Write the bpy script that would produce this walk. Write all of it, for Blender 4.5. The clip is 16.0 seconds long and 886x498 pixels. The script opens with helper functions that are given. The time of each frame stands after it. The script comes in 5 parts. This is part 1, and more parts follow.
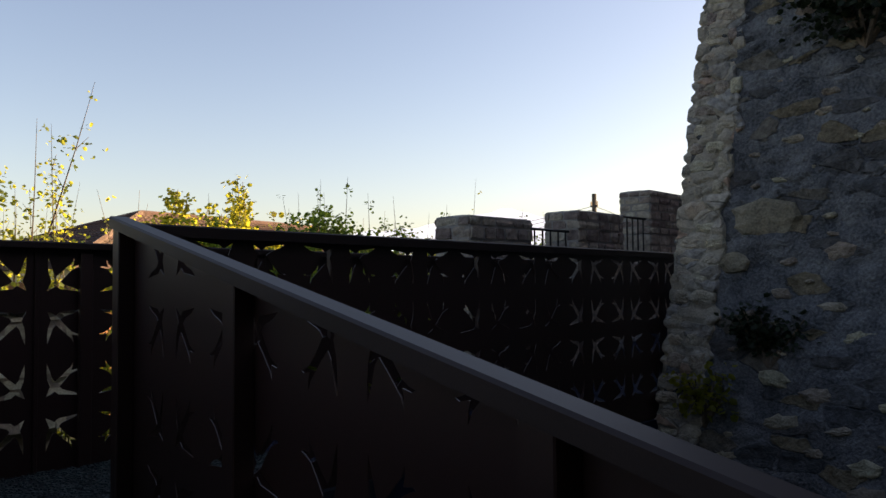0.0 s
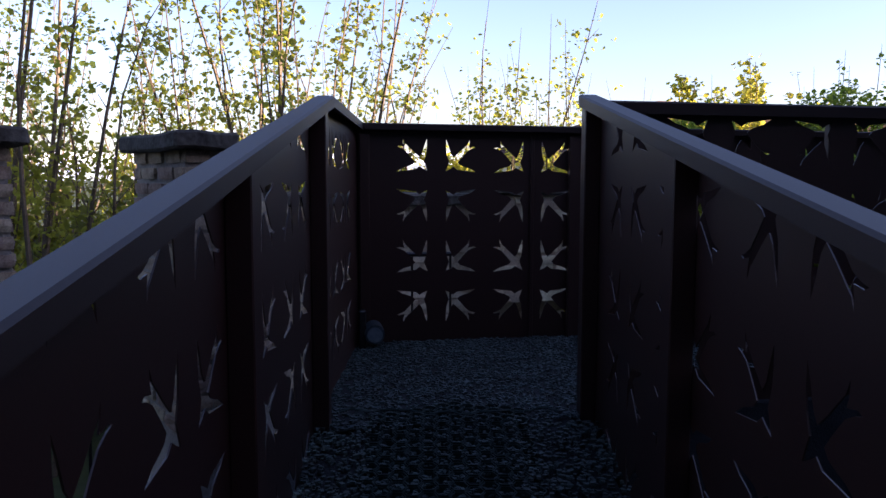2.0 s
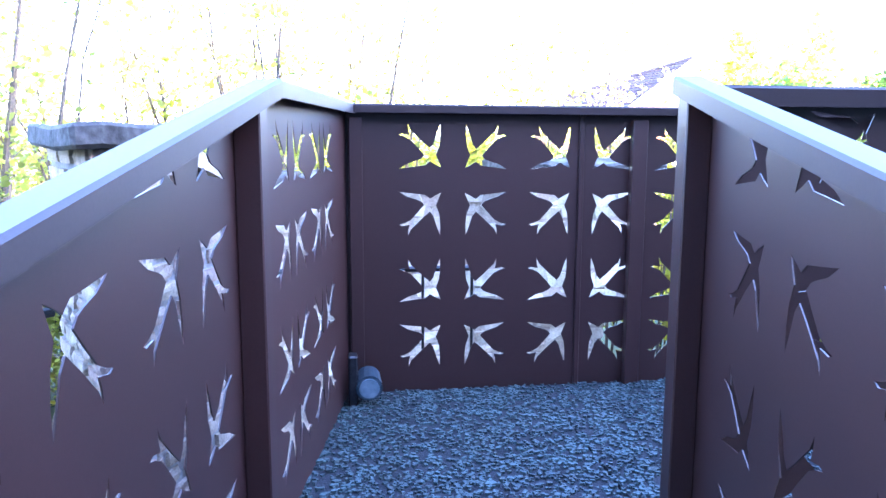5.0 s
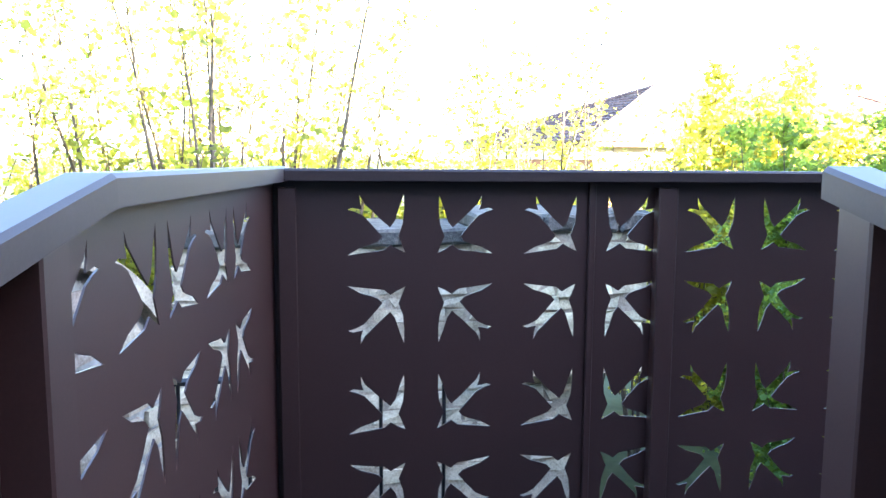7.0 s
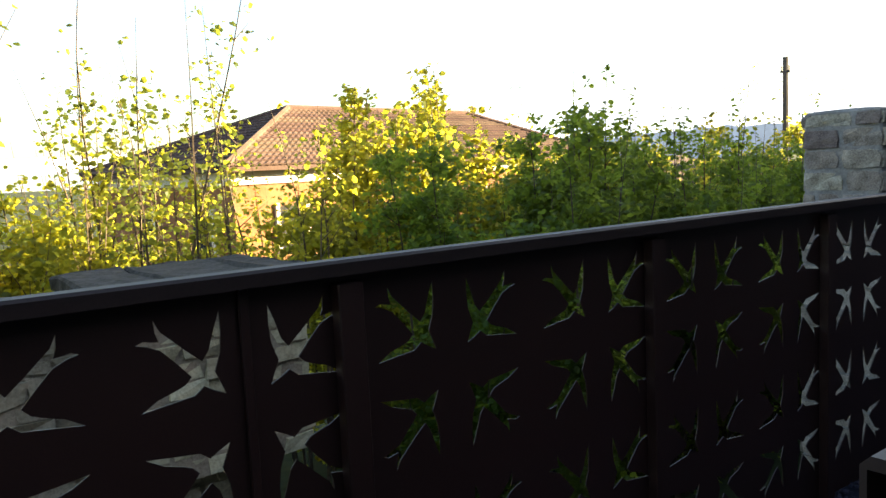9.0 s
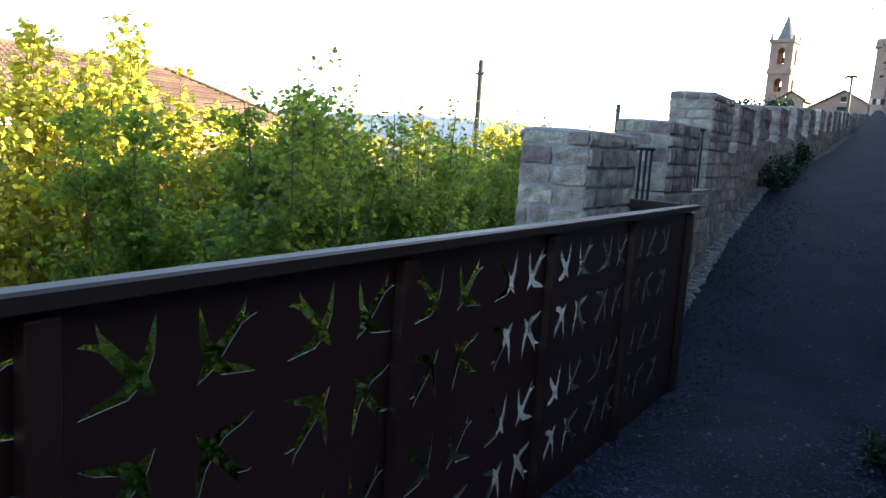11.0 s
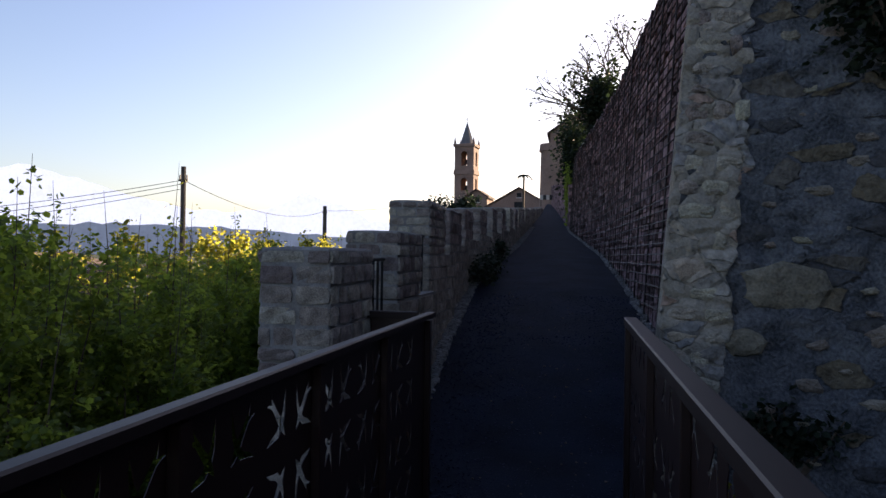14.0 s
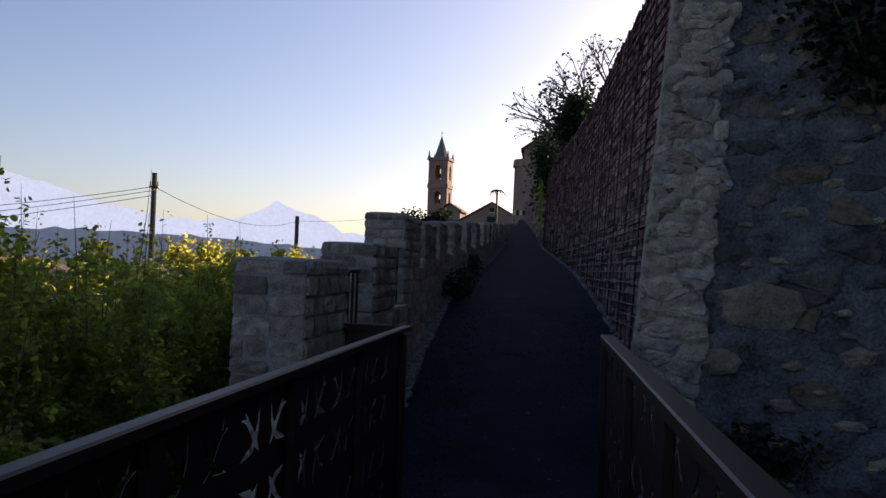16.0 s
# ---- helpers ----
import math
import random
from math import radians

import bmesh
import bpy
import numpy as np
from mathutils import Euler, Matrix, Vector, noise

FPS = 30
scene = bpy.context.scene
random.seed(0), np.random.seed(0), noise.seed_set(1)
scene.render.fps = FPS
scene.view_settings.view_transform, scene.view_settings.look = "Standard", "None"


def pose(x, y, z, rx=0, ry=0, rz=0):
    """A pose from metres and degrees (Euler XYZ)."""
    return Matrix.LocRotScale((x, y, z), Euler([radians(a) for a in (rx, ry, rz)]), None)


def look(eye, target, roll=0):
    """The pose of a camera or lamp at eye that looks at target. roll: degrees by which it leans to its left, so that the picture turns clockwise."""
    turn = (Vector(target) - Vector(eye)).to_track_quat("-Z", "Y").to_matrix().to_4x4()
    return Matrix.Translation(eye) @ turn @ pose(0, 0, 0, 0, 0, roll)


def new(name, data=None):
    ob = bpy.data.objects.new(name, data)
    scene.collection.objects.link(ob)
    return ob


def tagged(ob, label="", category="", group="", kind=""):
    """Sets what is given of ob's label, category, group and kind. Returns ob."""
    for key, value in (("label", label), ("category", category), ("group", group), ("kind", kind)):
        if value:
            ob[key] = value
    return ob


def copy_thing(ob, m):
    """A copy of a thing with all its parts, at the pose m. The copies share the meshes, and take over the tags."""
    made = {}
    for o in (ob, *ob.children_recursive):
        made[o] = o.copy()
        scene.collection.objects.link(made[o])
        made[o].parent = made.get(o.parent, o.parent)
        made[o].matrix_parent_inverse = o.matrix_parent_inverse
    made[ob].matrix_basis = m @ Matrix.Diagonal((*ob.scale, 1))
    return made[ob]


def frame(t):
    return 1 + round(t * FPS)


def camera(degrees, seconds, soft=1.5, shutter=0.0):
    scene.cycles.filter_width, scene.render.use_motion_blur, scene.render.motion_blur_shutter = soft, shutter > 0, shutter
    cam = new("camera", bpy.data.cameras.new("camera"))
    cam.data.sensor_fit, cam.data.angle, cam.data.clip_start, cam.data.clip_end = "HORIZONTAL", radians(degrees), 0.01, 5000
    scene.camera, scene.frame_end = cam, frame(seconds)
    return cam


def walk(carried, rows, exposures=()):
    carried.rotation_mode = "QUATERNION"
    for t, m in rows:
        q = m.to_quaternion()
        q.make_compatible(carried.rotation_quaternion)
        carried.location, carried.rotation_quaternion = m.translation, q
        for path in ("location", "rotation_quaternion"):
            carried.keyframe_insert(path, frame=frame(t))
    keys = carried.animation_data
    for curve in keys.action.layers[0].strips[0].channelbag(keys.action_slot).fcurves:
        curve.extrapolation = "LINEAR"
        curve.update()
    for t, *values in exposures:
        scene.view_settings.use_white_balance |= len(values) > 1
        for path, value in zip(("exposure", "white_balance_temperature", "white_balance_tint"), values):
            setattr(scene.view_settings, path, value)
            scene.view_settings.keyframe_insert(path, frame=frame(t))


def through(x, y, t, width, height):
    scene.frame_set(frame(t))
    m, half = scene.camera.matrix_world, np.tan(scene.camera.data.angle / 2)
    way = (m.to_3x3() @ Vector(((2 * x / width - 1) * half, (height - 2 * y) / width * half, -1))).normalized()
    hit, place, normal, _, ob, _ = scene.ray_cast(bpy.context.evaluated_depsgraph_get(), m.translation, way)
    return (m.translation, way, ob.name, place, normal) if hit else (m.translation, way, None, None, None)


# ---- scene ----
cam = camera(59.7, 16.0)
PATH = [
    (0, (-0.746, -3.921, 0.876), (0.716, -2.558, 0.967), -0.5),
    (0.5, (-0.687, -3.966, 0.867), (0.371, -2.268, 0.879), -2.7),
    (1, (-0.634, -3.874, 0.866), (0.141, -2.03, 0.853), -1.2),
    (1.5, (-0.619, -3.819, 0.869), (-0.022, -1.913, 0.783), 0.1),
    (2, (-0.517, -3.854, 0.835), (-0.173, -1.892, 0.65), 0.1),
    (2.5, (-0.578, -3.685, 0.803), (-0.268, -1.735, 0.489), -0.6),
    (3, (-0.537, -3.467, 0.853), (-0.119, -1.528, 0.597), -0.1),
    (3.5, (-0.523, -3.351, 0.886), (-0.112, -1.413, 0.612), 0.1),
    (4, (-0.471, -3.19, 0.897), (-0.083, -1.242, 0.666), -0.0),
    (4.2, (-0.387, -3.139, 0.934), (-0.132, -1.174, 0.667), -0.3),
    (6.3, (-0.27, -2.34, 1.055), (0.055, -0.392, 0.742), 0.4),
    (6.5, (-0.255, -2.259, 1.082), (0.069, -0.304, 0.808), -1.0),
    (7, (-0.226, -2.101, 1.133), (0.156, -0.152, 0.894), 0.3),
    (7.5, (-0.148, -1.903, 1.191), (0.324, 0.033, 1.029), 1.5),
    (8, (-0.063, -1.694, 1.22), (0.648, 0.169, 1.055), -1.8),
    (8.5, (-0.014, -1.566, 1.265), (1.03, 0.135, 1.129), -5.2),
    (9, (0.054, -1.403, 1.27), (1.251, 0.185, 1.06), -2.8),
    (9.5, (0.13, -1.314, 1.298), (1.501, 0.123, 1.059), -1.3),
    (9.7, (0.153, -1.286, 1.297), (1.587, 0.078, 1.01), -0.8),
    (11.8, (0.175, -1.025, 1.400), (2.055, -0.357, 1.266), 2.1),
    (12, (0.165, -1.006, 1.413), (2.087, -0.464, 1.303), 0.7),
    (12.5, (0.185, -0.934, 1.430), (2.152, -0.580, 1.370), -0.1),
    (13, (0.215, -0.915, 1.432), (2.182, -0.553, 1.413), 0.1),
    (13.5, (0.205, -0.916, 1.432), (2.174, -0.565, 1.432), 0.8),
    (14, (0.178, -0.918, 1.438), (2.149, -0.584, 1.454), 0.8),
    (14.5, (0.208, -0.911, 1.434), (2.182, -0.589, 1.464), 0.6),
    (15, (0.225, -0.901, 1.433), (2.202, -0.605, 1.481), 0.1),
    (15.5, (0.208, -0.889, 1.434), (2.189, -0.616, 1.489), 1.5),
    (16, (0.210, -0.879, 1.439), (2.192, -0.616, 1.491), 2.0),
]
EXPOSURES = [(0, 2.02, 7900, 24), (1.0, 2.05, 7000, 17), (1.5, 2.25, 7000, 23), (2.0, 2.49, 6100, 38), (2.5, 4.80, 4400, 55), (3.0, 6.05, 4500, 53), (3.5, 6.43, 4700, 47), (4.2, 6.70, 4900, 41), (6.3, 6.55, 5600, 19), (7.0, 5.90, 6050, 16), (7.5, 4.60, 7000, 13), (8.2, 3.20, 7800, 12), (9.7, 3.10, 7400, 12), (11.8, 4.00, 6300, 14), (12.3, 3.20, 6400, 18), (13.0, 2.25, 6700, 28), (14.0, 1.75, 6600, 27), (16, 1.22, 6500, 28)]
walk(cam, [(t, look(eye, target, roll)) for t, eye, target, roll in PATH], EXPOSURES)

# ---- world and sun ----
SUN_AZ, SUN_EL = 118.0, 15.5      # degrees clockwise from +Y, degrees up
world = bpy.data.worlds.new("sky")
scene.world = world
world.use_nodes = True
wn = world.node_tree.nodes
sky = wn.new("ShaderNodeTexSky")
sky.sky_type = "NISHITA"
sky.sun_disc = False
sky.sun_elevation, sky.sun_rotation = radians(SUN_EL), radians(SUN_AZ)
sky.air_density, sky.dust_density, sky.ozone_density = 1.0, 1.3, 2.0
wn["Background"].inputs["Strength"].default_value = 0.065
world.node_tree.links.new(sky.outputs["Color"], wn["Background"].inputs["Color"])

SUN_TO = Vector((math.sin(radians(SUN_AZ)) * math.cos(radians(SUN_EL)), math.cos(radians(SUN_AZ)) * math.cos(radians(SUN_EL)), math.sin(radians(SUN_EL))))
sun = new("sun", bpy.data.lights.new("sun", "SUN"))
sun.data.energy, sun.data.angle, sun.data.color = 5.0, radians(0.5), (1.0, 0.84, 0.54)
sun.matrix_world = look((0, 0, 60), Vector((0, 0, 60)) - SUN_TO)


# ---- materials ----
def mat(name, low, high, scale=4.0, rough=0.7, metal=0.0, bump=0.15, fine=60.0, vary=0.0, spec=0.5, depth=0.02, world=False):
    """Two tones mixed by coarse and fine noise, with relief from the fine noise; vary: tone shift from piece to piece;
    world: grain at true size also on pieces of stretched meshes."""
    m = bpy.data.materials.new(name)
    m.use_nodes = True
    n, l = m.node_tree.nodes, m.node_tree.links
    b = n["Principled BSDF"]
    co = n.new("ShaderNodeTexCoord")
    big, small = n.new("ShaderNodeTexNoise"), n.new("ShaderNodeTexNoise")
    big.inputs["Scale"].default_value, big.inputs["Detail"].default_value = scale, 5
    small.inputs["Scale"].default_value, small.inputs["Detail"].default_value = fine, 4
    place = n.new("ShaderNodeNewGeometry").outputs["Position"] if world else co.outputs["Object"]
    for t in (big, small):
        l.new(place, t.inputs["Vector"])
    add = n.new("ShaderNodeMath")
    add.operation = "MULTIPLY_ADD"
    add.inputs[1].default_value = 0.45
    l.new(small.outputs["Fac"], add.inputs[0])
    half = n.new("ShaderNodeMath")
    half.operation = "MULTIPLY"
    half.inputs[1].default_value = 0.55
    l.new(big.outputs["Fac"], half.inputs[0])
    l.new(half.outputs[0], add.inputs[2])
    ramp = n.new("ShaderNodeValToRGB")
    ramp.color_ramp.elements[0].position, ramp.color_ramp.elements[1].position = 0.36, 0.64
    ramp.color_ramp.elements[0].color, ramp.color_ramp.elements[1].color = (*low, 1), (*high, 1)
    l.new(add.outputs[0], ramp.inputs["Fac"])
    col = ramp.outputs["Color"]
    if vary:
        info, hsv = n.new("ShaderNodeObjectInfo"), n.new("ShaderNodeHueSaturation")
        geo = n.new("ShaderNodeNewGeometry")
        s = n.new("ShaderNodeMath")
        s.operation = "ADD"
        l.new(info.outputs["Random"], s.inputs[0])
        l.new(geo.outputs["Random Per Island"], s.inputs[1])
        v = n.new("ShaderNodeMapRange")
        v.inputs["From Max"].default_value = 2.0
        v.inputs["To Min"].default_value, v.inputs["To Max"].default_value = 1 - vary, 1 + vary
        l.new(s.outputs[0], v.inputs["Value"])
        l.new(v.outputs[0], hsv.inputs["Value"])
        h = n.new("ShaderNodeMapRange")
        h.inputs["To Min"].default_value, h.inputs["To Max"].default_value = 0.5 - vary * 0.07, 0.5 + vary * 0.05
        l.new(info.outputs["Random"], h.inputs["Value"])
        l.new(h.outputs[0], hsv.inputs["Hue"])
        l.new(col, hsv.inputs["Color"])
        col = hsv.outputs["Color"]
    l.new(col, b.inputs["Base Color"])
    b.inputs["Roughness"].default_value, b.inputs["Metallic"].default_value = rough, metal
    b.inputs["Specular IOR Level"].default_value = spec
    if bump:
        bp = n.new("ShaderNodeBump")
        bp.inputs["Strength"].default_value, bp.inputs["Distance"].default_value = bump, depth
        l.new(add.outputs[0], bp.inputs["Height"])
        l.new(bp.outputs["Normal"], b.inputs["Normal"])
    return m


def leaf_mat(name, low, high, through):
    """A thin leaf: part of the light is let through."""
    m = mat(name, low, high, 3.0, 0.5, 0, 0, 30, 0.35, 0.3)
    n, l = m.node_tree.nodes, m.node_tree.links
    b, out = n["Principled BSDF"], n["Material Output"]
    tr, mix = n.new("ShaderNodeBsdfTranslucent"), n.new("ShaderNodeMixShader")
    tr.inputs["Color"].default_value = (*through, 1)
    mix.inputs["Fac"].default_value = 0.6
    l.new(b.outputs[0], mix.inputs[1])
    l.new(tr.outputs[0], mix.inputs[2])
    l.new(mix.outputs[0], out.inputs["Surface"])
    return m


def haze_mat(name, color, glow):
    """Distance seen through bright air: haze put into the colour, mostly as emission."""
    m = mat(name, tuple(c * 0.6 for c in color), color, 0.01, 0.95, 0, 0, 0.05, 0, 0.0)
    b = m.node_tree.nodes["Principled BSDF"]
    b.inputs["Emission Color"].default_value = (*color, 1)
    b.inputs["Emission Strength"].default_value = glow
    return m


def bedded(m, scale, tones, crack, share):
    """Turns a mortar into one with stones set flush in it: cells of their own tone, parted by thin broken cracks."""
    n, l = m.node_tree.nodes, m.node_tree.links
    b = n["Principled BSDF"]
    col = b.inputs["Base Color"].links[0].from_socket
    co, mp = n.new("ShaderNodeTexCoord"), n.new("ShaderNodeMapping")
    mp.inputs["Scale"].default_value = scale
    l.new(co.outputs["Object"], mp.inputs["Vector"])
    warp = n.new("ShaderNodeTexNoise")
    warp.inputs["Scale"].default_value, warp.inputs["Detail"].default_value = 2.2, 4
    l.new(mp.outputs[0], warp.inputs["Vector"])
    wv = n.new("ShaderNodeVectorMath")
    wv.operation = "MULTIPLY_ADD"
    wv.inputs[1].default_value = (0.30, 0.30, 0.30)
    l.new(warp.outputs["Color"], wv.inputs[0])
    l.new(mp.outputs[0], wv.inputs[2])
    cell, edge = n.new("ShaderNodeTexVoronoi"), n.new("ShaderNodeTexVoronoi")
    edge.feature = "DISTANCE_TO_EDGE"
    for v in (cell, edge):
        v.inputs["Scale"].default_value = 1.0
        l.new(wv.outputs[0], v.inputs["Vector"])
    pick = n.new("ShaderNodeSeparateColor")
    l.new(cell.outputs["Color"], pick.inputs[0])
    ramp = n.new("ShaderNodeValToRGB")
    ramp.color_ramp.interpolation = "CONSTANT"
    while len(ramp.color_ramp.elements) < len(tones):
        ramp.color_ramp.elements.new(0.5)
    for k, t in enumerate(tones):
        ramp.color_ramp.elements[k].position = k / len(tones)
        ramp.color_ramp.elements[k].color = (*t, 1)
    l.new(pick.outputs["Red"], ramp.inputs["Fac"])
    grain = n.new("ShaderNodeMix")
    grain.data_type, grain.blend_type = "RGBA", "MULTIPLY"
    grain.inputs["Factor"].default_value = 0.9
    l.new(ramp.outputs["Color"], grain.inputs["A"])
    fine = n.new("ShaderNodeTexNoise")
    fine.inputs["Scale"].default_value, fine.inputs["Detail"].default_value = 22, 6
    l.new(co.outputs["Object"], fine.inputs["Vector"])
    fr = n.new("ShaderNodeMapRange")
    fr.inputs["From Min"].default_value, fr.inputs["From Max"].default_value = 0.3, 0.7
    fr.inputs["To Min"].default_value, fr.inputs["To Max"].default_value = 0.55, 1.35
    l.new(fine.outputs["Fac"], fr.inputs["Value"])
    l.new(fr.outputs[0], grain.inputs["B"])
    inside = n.new("ShaderNodeMapRange")
    inside.inputs["From Min"].default_value, inside.inputs["From Max"].default_value = 0.035, 0.06
    l.new(edge.outputs["Distance"], inside.inputs["Value"])
    some = n.new("ShaderNodeMath")
    some.operation = "LESS_THAN"
    some.inputs[1].default_value = share
    l.new(pick.outputs["Green"], some.inputs[0])
    both = n.new("ShaderNodeMath")
    both.operation = "MULTIPLY"
    l.new(inside.outputs[0], both.inputs[0])
    l.new(some.outputs[0], both.inputs[1])
    mix = n.new("ShaderNodeMix")
    mix.data_type = "RGBA"
    l.new(both.outputs[0], mix.inputs["Factor"])
    l.new(col, mix.inputs["A"])
    l.new(grain.outputs["Result"], mix.inputs["B"])
    line = n.new("ShaderNodeMapRange")
    line.inputs["From Min"].default_value, line.inputs["From Max"].default_value = 0.018, 0.05
    line.inputs["To Min"].default_value, line.inputs["To Max"].default_value = 1.0, 0.0
    near = n.new("ShaderNodeMath")
    near.operation = "LESS_THAN"
    near.inputs[1].default_value = 0.16
    l.new(edge.outputs["Distance"], near.inputs[0])
    l.new(edge.outputs["Distance"], line.inputs["Value"])
    gap = n.new("ShaderNodeMath")
    gap.operation = "MULTIPLY"
    l.new(line.outputs[0], gap.inputs[0])
    l.new(near.outputs[0], gap.inputs[1])
    patchy = n.new("ShaderNodeTexNoise")
    patchy.inputs["Scale"].default_value, patchy.inputs["Detail"].default_value = 5.0, 3
    l.new(co.outputs["Object"], patchy.inputs["Vector"])
    pm = n.new("ShaderNodeMapRange")
    pm.inputs["From Min"].default_value, pm.inputs["From Max"].default_value = 0.46, 0.56
    pm.inputs["To Max"].default_value = crack
    l.new(patchy.outputs["Fac"], pm.inputs["Value"])
    g2 = n.new("ShaderNodeMath")
    g2.operation = "MULTIPLY"
    l.new(gap.outputs[0], g2.inputs[0])
    l.new(pm.outputs[0], g2.inputs[1])
    g3 = n.new("ShaderNodeMath")
    g3.operation = "MULTIPLY"
    l.new(g2.outputs[0], g3.inputs[0])
    l.new(some.outputs[0], g3.inputs[1])
    dark = n.new("ShaderNodeMix")
    dark.data_type = "RGBA"
    dark.inputs["B"].default_value = (0.02, 0.019, 0.018, 1)
    l.new(g3.outputs[0], dark.inputs["Factor"])
    l.new(mix.outputs["Result"], dark.inputs["A"])
    l.new(dark.outputs["Result"], b.inputs["Base Color"])
    old = n["Bump"]
    bp = n.new("ShaderNodeBump")
    bp.inputs["Strength"].default_value, bp.inputs["Distance"].default_value = 0.8, 0.02
    hs = n.new("ShaderNodeMath")
    hs.operation = "SUBTRACT"
    l.new(both.outputs[0], hs.inputs[0])
    l.new(g3.outputs[0], hs.inputs[1])
    l.new(hs.outputs[0], bp.inputs["Height"])
    l.new(old.outputs["Normal"], bp.inputs["Normal"])
    l.new(bp.outputs["Normal"], b.inputs["Normal"])
    return m


STEEL = mat("painted_brown_steel", (0.0200, 0.0072, 0.0054), (0.0290, 0.0110, 0.0084), 1.3, 0.44, 0.0, 0.03, 220, 0, 0.5, 0.002)
STEEL_TOP = mat("brown_steel_cap", (0.0198, 0.01188, 0.01089), (0.02871, 0.01783, 0.01634), 1.5, 0.5, 0.0, 0.03, 200, 0, 0.25, 0.002)
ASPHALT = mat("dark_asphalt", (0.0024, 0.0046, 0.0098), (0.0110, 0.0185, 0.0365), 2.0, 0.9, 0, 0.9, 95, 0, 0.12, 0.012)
GRAVEL_BED = mat("gravel_bed", (0.0070, 0.0082, 0.0105), (0.020, 0.0225, 0.027), 6, 0.9, 0, 0.7, 110, 0, 0.3, 0.015)
GRAVEL = mat("grey_gravel_stone", (0.0070, 0.0140, 0.0145), (0.033, 0.056, 0.050), 9, 0.6, 0, 0.2, 160, 0.85, 0.5)
GRID = mat("green_black_plastic_grid", (0.007, 0.018, 0.017), (0.014, 0.032, 0.030), 8, 0.6, 0, 0.05, 90, 0, 0.25)
MORTAR = mat("pale_mortar", (0.18, 0.172, 0.160), (0.31, 0.298, 0.28), 5, 0.95, 0, 0.6, 70, 0, 0.2, 0.02)
STONE = mat("sandstone_block", (0.13, 0.112, 0.085), (0.35, 0.305, 0.235), 14, 0.9, 0, 0.9, 90, 0.6, 0.2, 0.014, True)
BLOCK = mat("grey_beige_block", (0.15, 0.125, 0.104), (0.40, 0.350, 0.29), 15, 0.9, 0, 0.8, 110, 0.65, 0.2, 0.012, True)
RUBBLE_MORTAR = mat("weathered_grey_mortar", (0.042, 0.047, 0.053), (0.168, 0.174, 0.180), 5.5, 0.95, 0, 1.0, 55, 0, 0.2, 0.045)
RUBBLE_TAN = mat("tan_rubble_stone", (0.105, 0.092, 0.066), (0.26, 0.232, 0.17), 9, 0.92, 0, 1.0, 60, 0, 0.2, 0.02, True)
RUBBLE = mat("rubble_stone", (0.105, 0.092, 0.066), (0.27, 0.24, 0.18), 14, 0.92, 0, 0.9, 90, 0.6, 0.2, 0.014, True)
QUOIN_MORTAR = mat("beige_repair_mortar", (0.22, 0.195, 0.150), (0.38, 0.340, 0.275), 7, 0.95, 0, 1.0, 60, 0, 0.2, 0.03)
bedded(RUBBLE_MORTAR, (4.0, 4.0, 8.5), ((0.068, 0.072, 0.077), (0.095, 0.098, 0.10), (0.13, 0.118, 0.098), (0.08, 0.079, 0.078), (0.15, 0.125, 0.085)), 0.55, 0.34)
bedded(QUOIN_MORTAR, (4.6, 4.6, 8.2), ((0.33, 0.30, 0.25), (0.27, 0.26, 0.24), (0.37, 0.32, 0.25), (0.33, 0.23, 0.17), (0.30, 0.285, 0.26), (0.25, 0.23, 0.20)), 0.25, 0.6)
GABION = mat("gabion_stone", (0.165, 0.120, 0.104), (0.50, 0.38, 0.33), 5, 0.92, 0, 0.4, 50, 0.85, 0.2)
PALE_STONE = mat("pale_weathered_stone", (0.24, 0.205, 0.145), (0.45, 0.395, 0.285), 9, 0.92, 0, 0.7, 70, 0.4, 0.2, 0.012, True)
EARTH = mat("dark_earth", (0.03, 0.025, 0.02), (0.07, 0.06, 0.045), 3, 0.95, 0, 0.5, 30)
WIRE = mat("dark_wire", (0.008, 0.005, 0.005), (0.026, 0.013, 0.010), 20, 0.7, 0.2, 0, 90)
IRON = mat("black_iron", (0.012, 0.012, 0.014), (0.03, 0.03, 0.032), 15, 0.45, 0.6, 0.05, 120)
SLAB = mat("lichened_stone_slab", (0.0312, 0.03042, 0.0273), (0.0936, 0.0897, 0.0819), 9, 0.95, 0, 0.8, 45, 0.1, 0.2, 0.02)
BRICK = mat("worn_brick", (0.20, 0.155, 0.115), (0.40, 0.33, 0.255), 18, 0.92, 0, 0.6, 120, 0.4, 0.2, 0.008, True)
ROOF_TILE = mat("terracotta_tile", (0.062, 0.039, 0.031), (0.118, 0.076, 0.061), 1.2, 0.85, 0, 0.1, 20, 0.35, 0.2)
HOUSE_WALL = mat("orange_brick_wall", (0.2016, 0.084, 0.0392), (0.2688, 0.1232, 0.0616), 1.0, 0.9, 0, 0.1, 25, 0, 0.2)
PLASTER = mat("pale_plaster", (0.50, 0.45, 0.38), (0.66, 0.60, 0.52), 1.0, 0.9, 0, 0.1, 15, 0, 0.2)
WOOD = mat("grey_pole_wood", (0.05, 0.0425, 0.035), (0.1, 0.085, 0.07), 4, 0.9, 0, 0.3, 40)
BARK = mat("brown_bark", (0.06, 0.045, 0.03), (0.15, 0.11, 0.075), 12, 0.9, 0, 0.4, 60)
